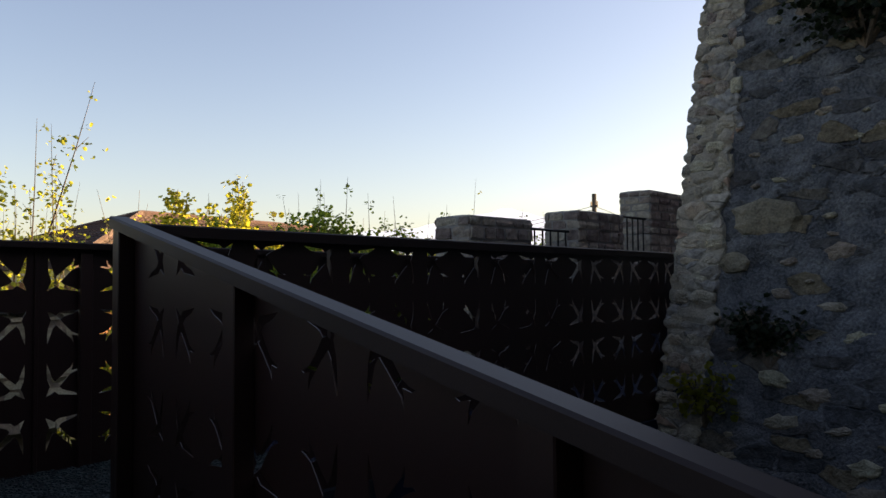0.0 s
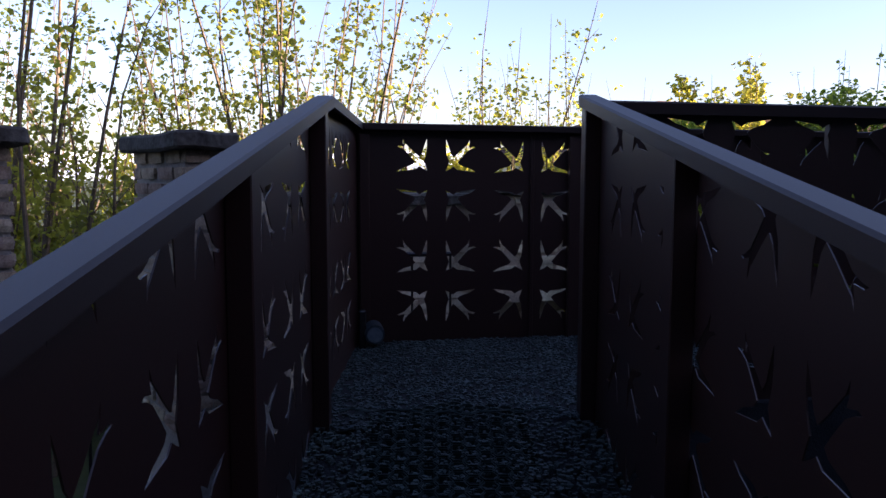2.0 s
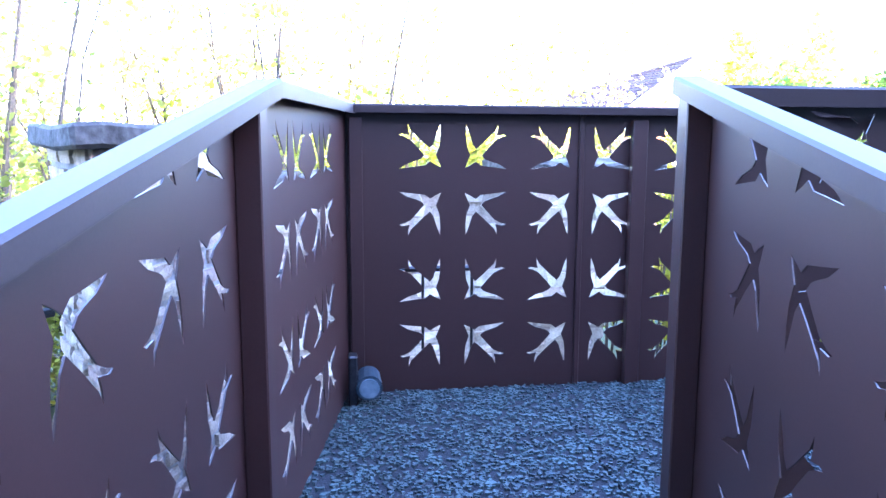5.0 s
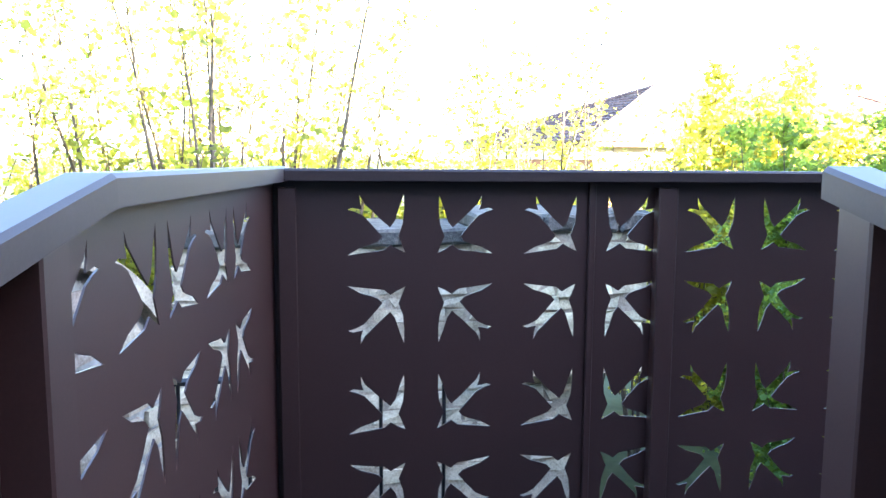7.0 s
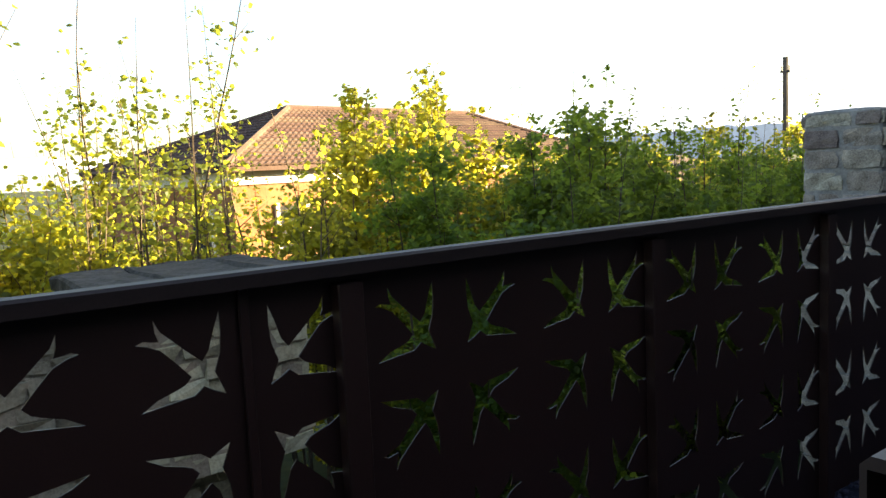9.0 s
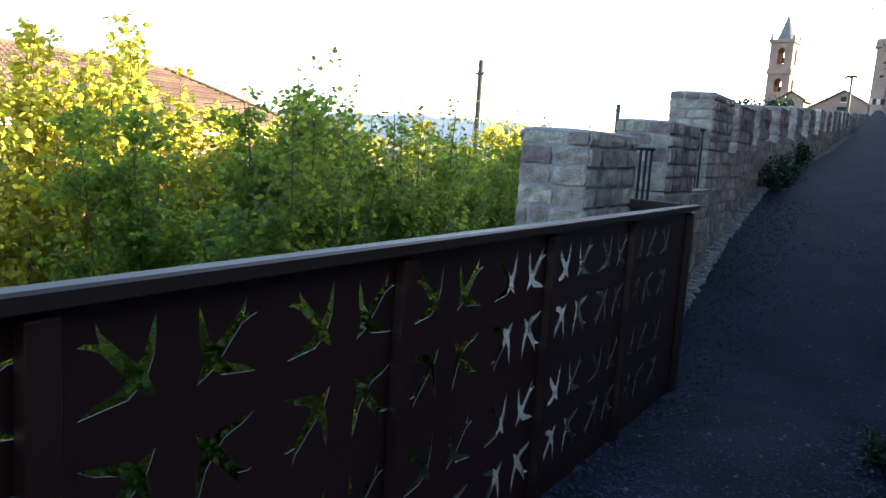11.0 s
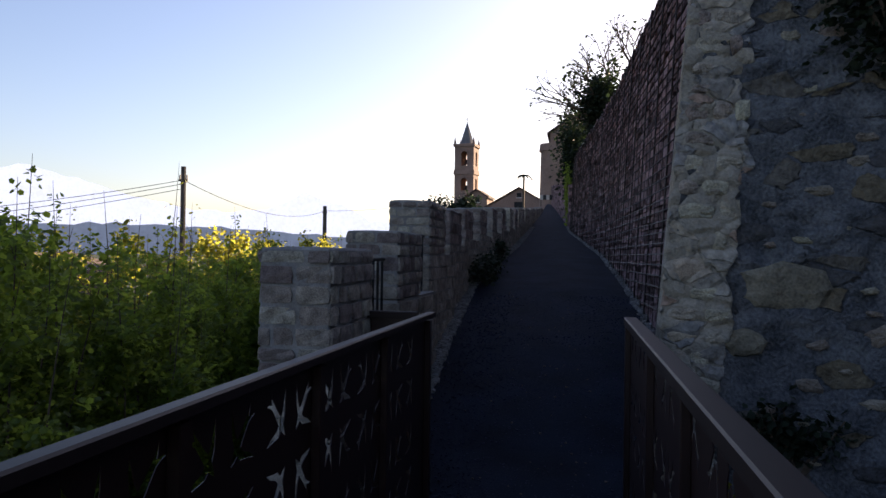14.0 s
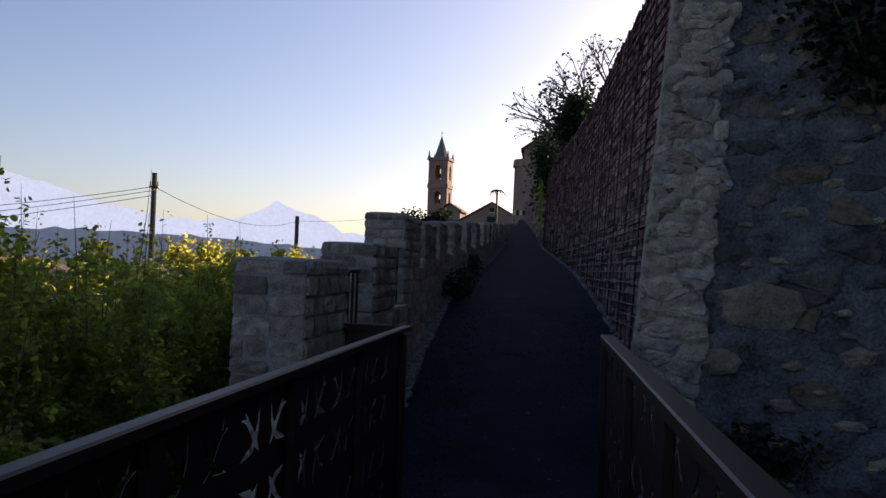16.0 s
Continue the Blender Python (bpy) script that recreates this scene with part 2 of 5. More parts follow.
LEAF = leaf_mat("maple_leaf", (0.0375, 0.0625, 0.0125), (0.1063, 0.1313, 0.025), (0.58, 0.55, 0.06))
# same maple leaf for plants in shade: the shade is put into these tones
LEAF_TALL = leaf_mat("sapling_leaf_half_shade", (0.035, 0.062, 0.014), (0.098, 0.128, 0.028), (0.42, 0.43, 0.06))
LEAF_MID = leaf_mat("thicket_leaf_in_shade", (0.029, 0.073, 0.019), (0.092, 0.165, 0.036), (0.30, 0.39, 0.044))
# leaves lying in shade: the shade is put into the colour, little passes through
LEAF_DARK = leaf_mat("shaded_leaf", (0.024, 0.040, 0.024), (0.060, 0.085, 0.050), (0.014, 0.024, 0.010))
GRASS = mat("rough_grass_ground", (0.016, 0.026, 0.0108), (0.040, 0.055, 0.022), 0.4, 0.95, 0, 0.4, 6, 0, 0.2, 0.05)
TOWN = mat("town_masonry", (0.21, 0.135, 0.105), (0.32, 0.215, 0.17), 0.4, 0.9, 0, 0.1, 5, 0, 0.2)
SPIRE = mat("grey_spire", (0.10, 0.10, 0.11), (0.18, 0.17, 0.17), 0.5, 0.8, 0, 0, 5)
GLASS_LENS = mat("lamp_lens", (0.10, 0.14, 0.165), (0.16, 0.21, 0.24), 12, 0.15, 0, 0, 60)
DARK = mat("dark_opening", (0.01, 0.01, 0.01), (0.02, 0.02, 0.02), 3, 0.9, 0, 0, 20)


# ---- mesh helpers ----
def mesh_of(name, bm, material):
    me = bpy.data.meshes.new(name)
    bm.normal_update()
    bm.to_mesh(me)
    bm.free()
    me.materials.append(material)
    return me


def part(name, bm, material, parent, label=""):
    ob = new(name, mesh_of(name, bm, material))
    ob.parent = parent
    if label:
        tagged(ob, label)
    return ob


def thing(name, label, category, group="", kind="", at=(0, 0, 0), turn=0.0):
    ob = new(name)
    ob.matrix_world = pose(*at, 0, 0, turn)
    return tagged(ob, label, category, group, kind)


def box(bm, x0, y0, z0, x1, y1, z1, bevel=0.0):
    vs = [bm.verts.new(p) for p in ((x0, y0, z0), (x1, y0, z0), (x1, y1, z0), (x0, y1, z0), (x0, y0, z1), (x1, y0, z1), (x1, y1, z1), (x0, y1, z1))]
    fs = [bm.faces.new([vs[i] for i in f]) for f in ((3, 2, 1, 0), (4, 5, 6, 7), (0, 1, 5, 4), (1, 2, 6, 5), (2, 3, 7, 6), (3, 0, 4, 7))]
    if bevel:
        es = list({e for f in fs for e in f.edges})
        bmesh.ops.bevel(bm, geom=es, offset=bevel, segments=1, affect="EDGES")
    return vs


def prism(bm, ring0, ring1):
    """A closed solid between two rings of equally many points."""
    a, b = [bm.verts.new(p) for p in ring0], [bm.verts.new(p) for p in ring1]
    n = len(a)
    bm.faces.new(a[::-1])
    bm.faces.new(b)
    for i in range(n):
        bm.faces.new((a[i], a[(i + 1) % n], b[(i + 1) % n], b[i]))


def rod(bm, a, b, r, sides=6, r2=None):
    a, b = Vector(a), Vector(b)
    d = (b - a).normalized()
    u = d.orthogonal().normalized()
    w = d.cross(u)
    r2 = r if r2 is None else r2
    ring = [u * math.cos(2 * math.pi * k / sides) + w * math.sin(2 * math.pi * k / sides) for k in range(sides)]
    prism(bm, [a + v * r for v in ring], [b + v * r2 for v in ring])


def tube(bm, pts, radii, sides=5):
    """One closed, bent tube through points, with a radius at each."""
    rings = []
    for i, p in enumerate(pts):
        d = (Vector(pts[min(i + 1, len(pts) - 1)]) - Vector(pts[max(i - 1, 0)])).normalized()
        u = d.cross(Vector((0.31, 0.95, 0.05))).normalized()
        w = d.cross(u)
        rings.append([bm.verts.new(Vector(p) + (u * math.cos(2 * math.pi * k / sides) + w * math.sin(2 * math.pi * k / sides)) * radii[i]) for k in range(sides)])
    for a, b in zip(rings[:-1], rings[1:]):
        for k in range(sides):
            q = (k + 1) % sides
            bm.faces.new((a[k], a[q], b[q], b[k]))
    bm.faces.new(rings[0][::-1])
    bm.faces.new(rings[-1])


def stone_data(name, material, seed, rough=0.12):
    """A worn block one unit in size, with knocked edges."""
    rnd = random.Random(seed)
    bm = bmesh.new()
    box(bm, -0.5, -0.5, -0.5, 0.5, 0.5, 0.5)
    bmesh.ops.subdivide_edges(bm, edges=bm.edges[:], cuts=2 if rough > 0.17 else 1, use_grid_fill=True)
    for v in bm.verts:
        k = sum(1 for c in v.co if abs(c) > 0.4)
        if rough > 0.17:
            v.co = v.co.lerp(v.co.normalized() * 0.56, 0.38)
        v.co *= 1.0 - {1: 0.0, 2: 0.035, 3: 0.10}.get(k, 0) - 0.06 * rnd.random()
        v.co += Vector([rnd.uniform(-rough, rough) * (0.28 if rough > 0.17 else 0.5) for _ in range(3)])
    return mesh_of(name, bm, material)


def put(name, me, parent, m):
    ob = new(name, me)
    ob.parent = parent
    ob.matrix_basis = m
    return ob


# ---- plan of the ramps ----
D1 = Vector((0.16, 0.987, 0)).normalized()      # up the lower ramp
SLOPE = 0.19
CORNER = Vector((-0.275, 0.0, 0))               # outer corner of the landing
AP_L = Vector((-0.50, -1.26, 0))                # where the outer rail turns down the ramp
FALL = 0.11                                     # its top begins to fall this far before the turn
AP_R = Vector((0.415, -1.27, 0))                # inner corner
PITCH = 0.25
ROWS_Z = (0.948, 0.697, 0.441, 0.186)

# one swallow, tail up on one side, head down on the other, within a unit square about its centre
SWALLOW = [(0.21, 1.0), (0.28, 0.86), (0.38, 0.77), (0.55, 0.61), (0.735, 0.455), (0.82, 0.56), (0.90, 0.80), (0.98, 1.0), (0.985, 0.75), (0.96, 0.52),
           (0.88, 0.31), (0.93, 0.20), (1.0, 0.03), (0.85, 0.10), (0.74, 0.165), (0.62, 0.075), (0.35, 0.045), (0.0, 0.0), (0.2, 0.115), (0.42, 0.18),
           (0.52, 0.22), (0.60, 0.30), (0.45, 0.47), (0.27, 0.655), (0.12, 0.725), (0.0, 0.755), (0.08, 0.785), (0.18, 0.765), (0.255, 0.755), (0.22, 0.86)]


def below(ring, top):
    """The parts of a flat outline that lie under the edge of the sheet, as outlines of their own."""
    lim = [top(p[0]) - 0.014 - p[1] for p in ring]
    if min(lim) > 0:
        return [ring]
    if max(lim) <= 0:
        return []
    n = len(ring)
    k = next(i for i in range(n) if lim[i] <= 0 < lim[(i + 1) % n])
    runs, run = [], []
    for q in range(n + 1):
        i, j = (k + q) % n, (k + q + 1) % n
        if lim[i] > 0:
            run.append(ring[i])
        if (lim[i] > 0) != (lim[j] > 0) and q < n:
            f = lim[i] / (lim[i] - lim[j])
            run.append((ring[i][0] + (ring[j][0] - ring[i][0]) * f, ring[i][1] + (ring[j][1] - ring[i][1]) * f))
            if lim[i] > 0:
                runs.append(run)
                run = []
    spans = sorted((min(r[-1][0], s[0][0]), max(r[-1][0], s[0][0])) for r, s in zip(runs, runs[1:] + runs[:1]))
    if all(a[1] < b[0] for a, b in zip(spans[:-1], spans[1:])):
        runs = [[p for r in runs for p in r]]
    return [r for r in runs if len(r) > 2 and max(p[1] for p in r) - min(p[1] for p in r) > 0.02]


def sheet(parent, start, way, side, length, top, bottom, first, cells, tall=0.0, thick=0.003, pitch=PITCH, lift=0.0, flip=1):
    """A steel sheet with swallows cut through it. start, way: its line in plan; side: the unit vector it is thickened along;
    top, bottom: heights by the distance along; first: where the first column's centre lies; cells: which columns have birds;
    lift: how far all rows are raised; flip: -1 turns the birds head up in the top row."""
    bm = bmesh.new()

    def at(s, z, off):
        return start + way * s + Vector((0, 0, z)) + side * off

    edges_s = [0.0]
    k = 0
    s = first - pitch / 2
    while s < length - 0.02:
        if s > 0.02:
            edges_s.append(s)
        s += pitch
    edges_s.append(length)
    for a, b in zip(edges_s[:-1], edges_s[1:]):
        mid = (a + b) / 2
        col = round((mid - first) / pitch)
        rings = [[(a, bottom(a)), (b, bottom(b)), (b, top(b)), (a, top(a))]]
        if col in cells and b - a > pitch * 0.9:
            for r, zr in enumerate(ROWS_Z + (-0.07, -0.32)):
                c, z = first + col * pitch, zr + lift + tall * (first + col * pitch)
                if z - 0.09 < max(bottom(a), bottom(b)):
                    continue
                ring = []
                for u, v in SWALLOW:
                    uu = (u - 0.5) * (1 if col % 2 == 0 else -1)
                    vv = (v - 0.5) * (1 if r % 2 == 0 else -1) * flip
                    ring.append((c + uu * 0.158, z + vv * 0.165))
                rings += below(ring, top)
        for off in (0.0, thick):
            es = []
            for ring in rings:
                vs = [bm.verts.new(at(p[0], p[1], off)) for p in ring]
                es += [bm.edges.new((vs[i], vs[(i + 1) % len(vs)])) for i in range(len(vs))]
            bmesh.ops.triangle_fill(bm, use_beauty=True, use_dissolve=False, edges=es, normal=side if off else -side)
        for ring in rings:
            f, g = [bm.verts.new(at(p[0], p[1], 0.0)) for p in ring], [bm.verts.new(at(p[0], p[1], thick)) for p in ring]
            for i in range(len(ring)):
                j = (i + 1) % len(ring)
                bm.faces.new((f[i], f[j], g[j], g[i]))
    bmesh.ops.remove_doubles(bm, verts=bm.verts[:], dist=0.0004)
    return part("bird_panel", bm, STEEL, parent, "dark brown steel sheet with swallows cut through")


def cap(parent, pts, side, w=0.004, skirt=0.04, over=0.060):
    """A folded steel capping along points on top of a sheet; side points away from the walkway."""
    bm = bmesh.new()
    e = 0.006
    prof = [(-over, -skirt), (-over, -e), (-over + e, 0), (w - e, 0), (w, -e), (w, -skirt), (w - 0.004, -skirt), (w - 0.004, -0.008), (-over + 0.004, -0.008), (-over + 0.004, -skirt)]
    rings = []
    for p in pts:
        rings.append([bm.verts.new(p + side * o + Vector((0, 0, z))) for o, z in prof])
    for a, b in zip(rings[:-1], rings[1:]):
        for i in range(len(prof)):
            j = (i + 1) % len(prof)
            bm.faces.new((a[i], a[j], b[j], b[i]))
    for r, flip in ((rings[0], 1), (rings[-1], -1)):
        for q in ((0, 1, 8, 9), (1, 2, 3, 8), (3, 4, 7, 8), (4, 5, 6, 7)):
            bm.faces.new([r[i] for i in q][::flip])
    bmesh.ops.recalc_face_normals(bm, faces=bm.faces[:])
    return part("capping", bm, STEEL_TOP, parent, "smooth folded brown steel capping")


def post(parent, at, way, side, z0, z1, w=0.06, d=0.07):
    """A rectangular post on the walkway face of a sheet."""
    bm = bmesh.new()
    a, b = at - way * w / 2, at + way * w / 2
    lo = [a, b, b - side * d, a - side * d]
    slope = (z1[1] - z1[0]) if isinstance(z1, tuple) else 0.0
    top = z1 if isinstance(z1, tuple) else (z1, z1)
    hi = [top[0], top[1], top[1], top[0]]
    prism(bm, [p + Vector((0, 0, z0)) for p in lo], [p + Vector((0, 0, h)) for p, h in zip(lo, hi)])
    bmesh.ops.recalc_face_normals(bm, faces=bm.faces[:])
    bmesh.ops.bevel(bm, geom=bm.edges[:], offset=0.003, segments=1, affect="EDGES")
    return part("post", bm, STEEL, parent)


X, Y, Z = Vector((1, 0, 0)), Vector((0, 1, 0)), Vector((0, 0, 1))


def floor_z(x):
    """Height of the upper walkway and the lane that follows it."""
    pts = ((-5, 0), (1.0, 0.0), (5.0, -0.105), (5.7, -0.005), (6.86, 0.275), (8.24, 0.575), (11.15, 1.015), (15.4, 1.425), (24.9, 2.235), (38.4, 3.51), (60, 5.4), (75, 6.5))
    for (a, za), (b, zb) in zip(pts[:-1], pts[1:]):
        if x <= b:
            return za + (zb - za) * (x - a) / (b - a)
    return pts[-1][1]


def bend(x):
    """How far the lane has drifted towards +Y at x."""
    return 0.04 * max(0.0, x - 6.0)


def edge_left(x):
    """The lane's edge under the crenellated parapet; the lane narrows as it climbs."""
    return 0.36 + bend(x) - float(np.interp(x, (11, 18, 24, 40, 75), (0, 0.38, 0.55, 1.0, 1.5)))


def edge_right(x):
    return -1.92 + bend(x) + float(np.interp(x, (16, 24, 40, 75), (0, 0.30, 0.4, 0.6)))


# outer rail of the upper walkway, with a return at its far end
A_LEN = 5.05 - CORNER.x
rail_a = thing("steel_parapet", "dark brown steel parapet with cut-out swallows along the walkway", "railing", "steel parapets")
a_top = lambda s: 1.085 - 0.0047 * s
sheet(rail_a, CORNER, X, Y, A_LEN, a_top, lambda s: floor_z(s + CORNER.x) - 0.03, -CORNER.x, range(0, 19), -0.010)
cap(rail_a, [Vector((CORNER.x, 0, 1.10)), Vector((5.05, 0, 1.075))], Y, 0.0, 0.032, 0.052)
for x in (CORNER.x + 0.035, 0.845, 1.855, 2.855, 3.855, 4.98):
    post(rail_a, Vector((x, 0, 0)), X, Y, floor_z(x) - 0.03, 1.05 - 0.0047 * (x + 0.29), 0.06 if x > 0 else 0.05, 0.035)
bm = bmesh.new()
box(bm, 5.035, 0.02, -0.15, 5.045, 0.38, 1.055)
part("return_panel", bm, STEEL, rail_a)
bm = bmesh.new()
box(bm, 0.612, -0.012, -0.03, 0.632, -0.001, 1.06, 0.002)
part("seam_strip", bm, STEEL, rail_a)
cap(rail_a, [Vector((5.05, 0.06, 1.074)), Vector((5.05, 0.40, 1.074))], -X, 0.06, 0.045, 0.0)

# inner rail of the upper walkway
B0, B1 = 0.50, 4.78
rail_b = thing("steel_parapet", "dark brown steel parapet with cut-out swallows beside the stone bastion", "railing", "steel parapets")
b_top = lambda s: 1.105 - 0.006 * s
sheet(rail_b, Vector((B0, -1.245, 0)), X, -Y, B1 - B0, b_top, lambda s: floor_z(s + B0) - 0.03, 0.33, range(0, 16), -0.006, lift=0.02, flip=-1)
cap(rail_b, [Vector((B0 - 0.02, -1.245, 1.102)), Vector((B1, -1.245, 1.093))], -Y, 0.04, 0.045, 0.035)
for x in (0.56, 1.43, 2.43, 3.43, 4.74):
    post(rail_b, Vector((x, -1.245, 0)), X, -Y, floor_z(x) - 0.03, 1.07 - 0.006 * (x - B0), 0.06, 0.03)

# inner rail of the lower ramp
C_LEN = 4.2
RIGHT1 = Vector((D1.y, -D1.x, 0))
rail_c = thing("steel_parapet", "dark brown steel parapet falling with the lower ramp", "railing", "steel parapets")
C0 = AP_R + RIGHT1 * 0.060
sheet(rail_c, C0, -D1, RIGHT1, C_LEN, lambda s: 1.105 - SLOPE * s, lambda s: -SLOPE * s - 0.12, 0.31, range(0, 15), pitch=0.265, lift=0.038)
cap(rail_c, [C0 + D1 * 0.02 + Z * 1.123, C0 - D1 * C_LEN + Z * (1.119 - SLOPE * C_LEN)], RIGHT1)
for s in (0.045, 1.02, 2.06, 3.10, 4.1):
    post(rail_c, C0 - D1 * s, -D1, RIGHT1, -SLOPE * s - 0.12, (1.09 - SLOPE * (s - 0.03), 1.09 - SLOPE * (s + 0.03)), 0.07, 0.054)

# outer rail of the lower ramp: a level length at the landing, then falling
D0 = (AP_L - CORNER).normalized()
LEFT0 = Vector((D0.y, -D0.x, 0))
if LEFT0.x > 0:
    LEFT0 = -LEFT0
L0 = (AP_L - CORNER).length
rail_d = thing("steel_parapet", "dark brown steel parapet, level at the landing then falling", "railing", "steel parapets")
d_top = lambda s: 1.095 - SLOPE * max(0.0, s - L0 + FALL)
sheet(rail_d, CORNER, D0, LEFT0, L0, d_top, lambda s: -0.05, 0.345, range(0, 5), pitch=0.205)
LEFT1 = -RIGHT1
sheet(rail_d, AP_L, -D1, LEFT1, C_LEN, lambda s: d_top(L0 + s), lambda s: -SLOPE * s - 0.12, 0.20, range(0, 16), lift=0.045)
cap(rail_d, [CORNER - X * 0.02 + Y * 0.02 + Z * 1.104, CORNER + D0 * (L0 - FALL) + Z * 1.112, AP_L + Z * (1.112 - SLOPE * FALL), AP_L - D1 * C_LEN + Z * (1.112 - SLOPE * (FALL + C_LEN))], LEFT1)
for s in (0.03, 1.06, 2.10, 3.14, 4.1):
    post(rail_d, AP_L - D1 * s, -D1, LEFT1, -SLOPE * s - 0.12, (1.08 - SLOPE * (s + FALL - 0.03), 1.08 - SLOPE * (s + FALL + 0.03)), 0.06, 0.054)

# ---- walkway floors ----
bm = bmesh.new()
lo_l, lo_r = AP_L + LEFT1 * 0.05, AP_R + RIGHT1 * 0.05
ring0 = [lo_l, lo_r, Vector((0.48, 0.06, 0)), Vector((-0.36, 0.06, 0))]
prism(bm, [p - Z * 1.9 for p in ring0], ring0)
ring1 = [Vector((0.48, -1.29, 0)), Vector((1.6, -1.29, 0)), Vector((1.6, 0.06, 0)), Vector((0.48, 0.06, 0))]
prism(bm, [p - Z * 1.9 for p in ring1], ring1)
prism(bm, [p - Z * 3 for p in (lo_l - D1 * 6, lo_r - D1 * 6, lo_r, lo_l)], [lo_l - D1 * 6 - Z * 6 * SLOPE, lo_r - D1 * 6 - Z * 6 * SLOPE, lo_r, lo_l])
bmesh.ops.recalc_face_normals(bm, faces=bm.faces[:])
floor_low = part("floor_landing", bm, GRAVEL_BED, None)
tagged(floor_low, "blue-grey gravel landing and lower ramp", "floor", "", "structure")

bm = bmesh.new()
xs = [1.55 + 0.25 * i for i in range(20)] + [6.5 + 0.5 * i for i in range(60)] + [37 + 2.0 * i for i in range(18)]
prev = None
for x in xs:
    if x < 5.1:
        yl, yr = 0.05, -1.28
    elif x < 5.6:
        yl, yr = 0.34, -1.9
    else:
        yl, yr = edge_left(x), edge_right(x)
    row = []
    for k in range(9):
        f = k / 8
        crown = 0.02 * math.sin(math.pi * f)
        row.append(bm.verts.new((x, yl + (yr - yl) * f, floor_z(x) + crown - 0.004)))
    row = [bm.verts.new((x, yl, floor_z(x) - 2.0))] + row + [bm.verts.new((x, yr, floor_z(x) - 2.0))]
    if prev:
        for i in range(len(row) - 1):
            bm.faces.new((prev[i], prev[i + 1], row[i + 1], row[i]))
    prev = row
bmesh.ops.recalc_face_normals(bm, faces=bm.faces[:])
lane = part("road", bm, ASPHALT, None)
tagged(lane, "dark asphalt lane climbing towards the town", "road", "", "structure")

# ---- ground and distance ----
bm = bmesh.new()
GX = [-3000, -1200, -500, -200, -90, -40, -20, -10, -5, -2, 0, 2, 4, 6, 9, 12, 16, 20, 26, 34, 44, 60, 90, 150, 300, 700, 1500, 3000]


def ground_z(x, y):
    d = math.hypot(x, max(0.0, y))
    z = -1.5 - 2.2 * min(1.0, max(0.0, y - 2) / 25) - 0.02 * max(0.0, min(d, 200) - 30)
    if y < -2:
        z = -1.5
    return z


rows = []
for x in GX:
    rows.append([bm.verts.new((x, y, ground_z(x, y))) for y in GX])
for a, b in zip(rows[:-1], rows[1:]):
    for i in range(len(GX) - 1):
        bm.faces.new((a[i], b[i], b[i + 1], a[i + 1]))
ground = part("ground", bm, GRASS, None)
tagged(ground, "rough grassy ground falling away below the walkway", "ground", "", "structure")


def ridge(name, dist, heights, lo_yaw, hi_yaw, material, label, n=160, seed=3, jag=0.0, octave=1.0):
    """A band of hills at a distance: heights (degrees up) interpolated over the bearing, with a broken skyline."""
    bm = bmesh.new()
    prev = None
    for i in range(n + 1):
        f = i / n
        yaw = lo_yaw + (hi_yaw - lo_yaw) * f
        h = 0
        for (a, ha), (b, hb) in zip(heights[:-1], heights[1:]):
            if a <= yaw <= b:
                h = ha + (hb - ha) * (yaw - a) / (b - a)
        h += jag * noise.fractal(Vector((yaw * octave, seed, 0)), 0.8, 2.1, 5)
        r = radians(yaw)
        d = Vector((math.sin(r), math.cos(r), 0))
        col = [bm.verts.new(d * dist + Z * -60), bm.verts.new(d * dist + Z * (1.4 + dist * math.tan(radians(max(h, 0.1))))), bm.verts.new(d * (dist * 1.1) + Z * -60)]
        if prev:
            for j in (0, 1):
                bm.faces.new((prev[j], prev[j + 1], col[j + 1], col[j]))
        prev = col
    ob = part(name, bm, material, None)
    return tagged(ob, label, "mountains", "", "structure")


# pale blue and glow stand in for the bright air before the hills
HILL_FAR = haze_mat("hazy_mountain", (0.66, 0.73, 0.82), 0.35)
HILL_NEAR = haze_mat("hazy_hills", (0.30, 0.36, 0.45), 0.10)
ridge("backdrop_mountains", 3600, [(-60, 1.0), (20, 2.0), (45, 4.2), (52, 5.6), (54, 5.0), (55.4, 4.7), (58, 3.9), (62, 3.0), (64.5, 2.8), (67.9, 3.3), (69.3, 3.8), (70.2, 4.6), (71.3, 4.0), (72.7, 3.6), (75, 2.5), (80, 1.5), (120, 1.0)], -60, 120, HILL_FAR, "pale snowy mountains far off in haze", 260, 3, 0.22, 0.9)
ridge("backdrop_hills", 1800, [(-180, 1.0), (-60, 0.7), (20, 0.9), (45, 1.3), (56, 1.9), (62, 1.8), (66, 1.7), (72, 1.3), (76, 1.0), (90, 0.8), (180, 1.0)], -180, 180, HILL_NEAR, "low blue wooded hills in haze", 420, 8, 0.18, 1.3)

# ---- bastion of rubble stone ----
bastion = thing("stone_bastion", "old rubble stone bastion patched with grey mortar", "stone wall")
BZ0, BZ1 = -1.8, 4.7


def bastion_x(y, z):
    return 4.42 + 0.11 * (z - 1.0) + 0.04 * (y + 1.4)


def bastion_edge(z):
    return -1.28 - 0.095 * z


def quoin_width(z):
    return 0.34 + 0.14 * noise.noise(Vector((0, 0, z * 2.3))) + 0.06 * noise.noise(Vector((3, 0, z * 7))) + 0.03 * noise.noise(Vector((6, 0, z * 23)))


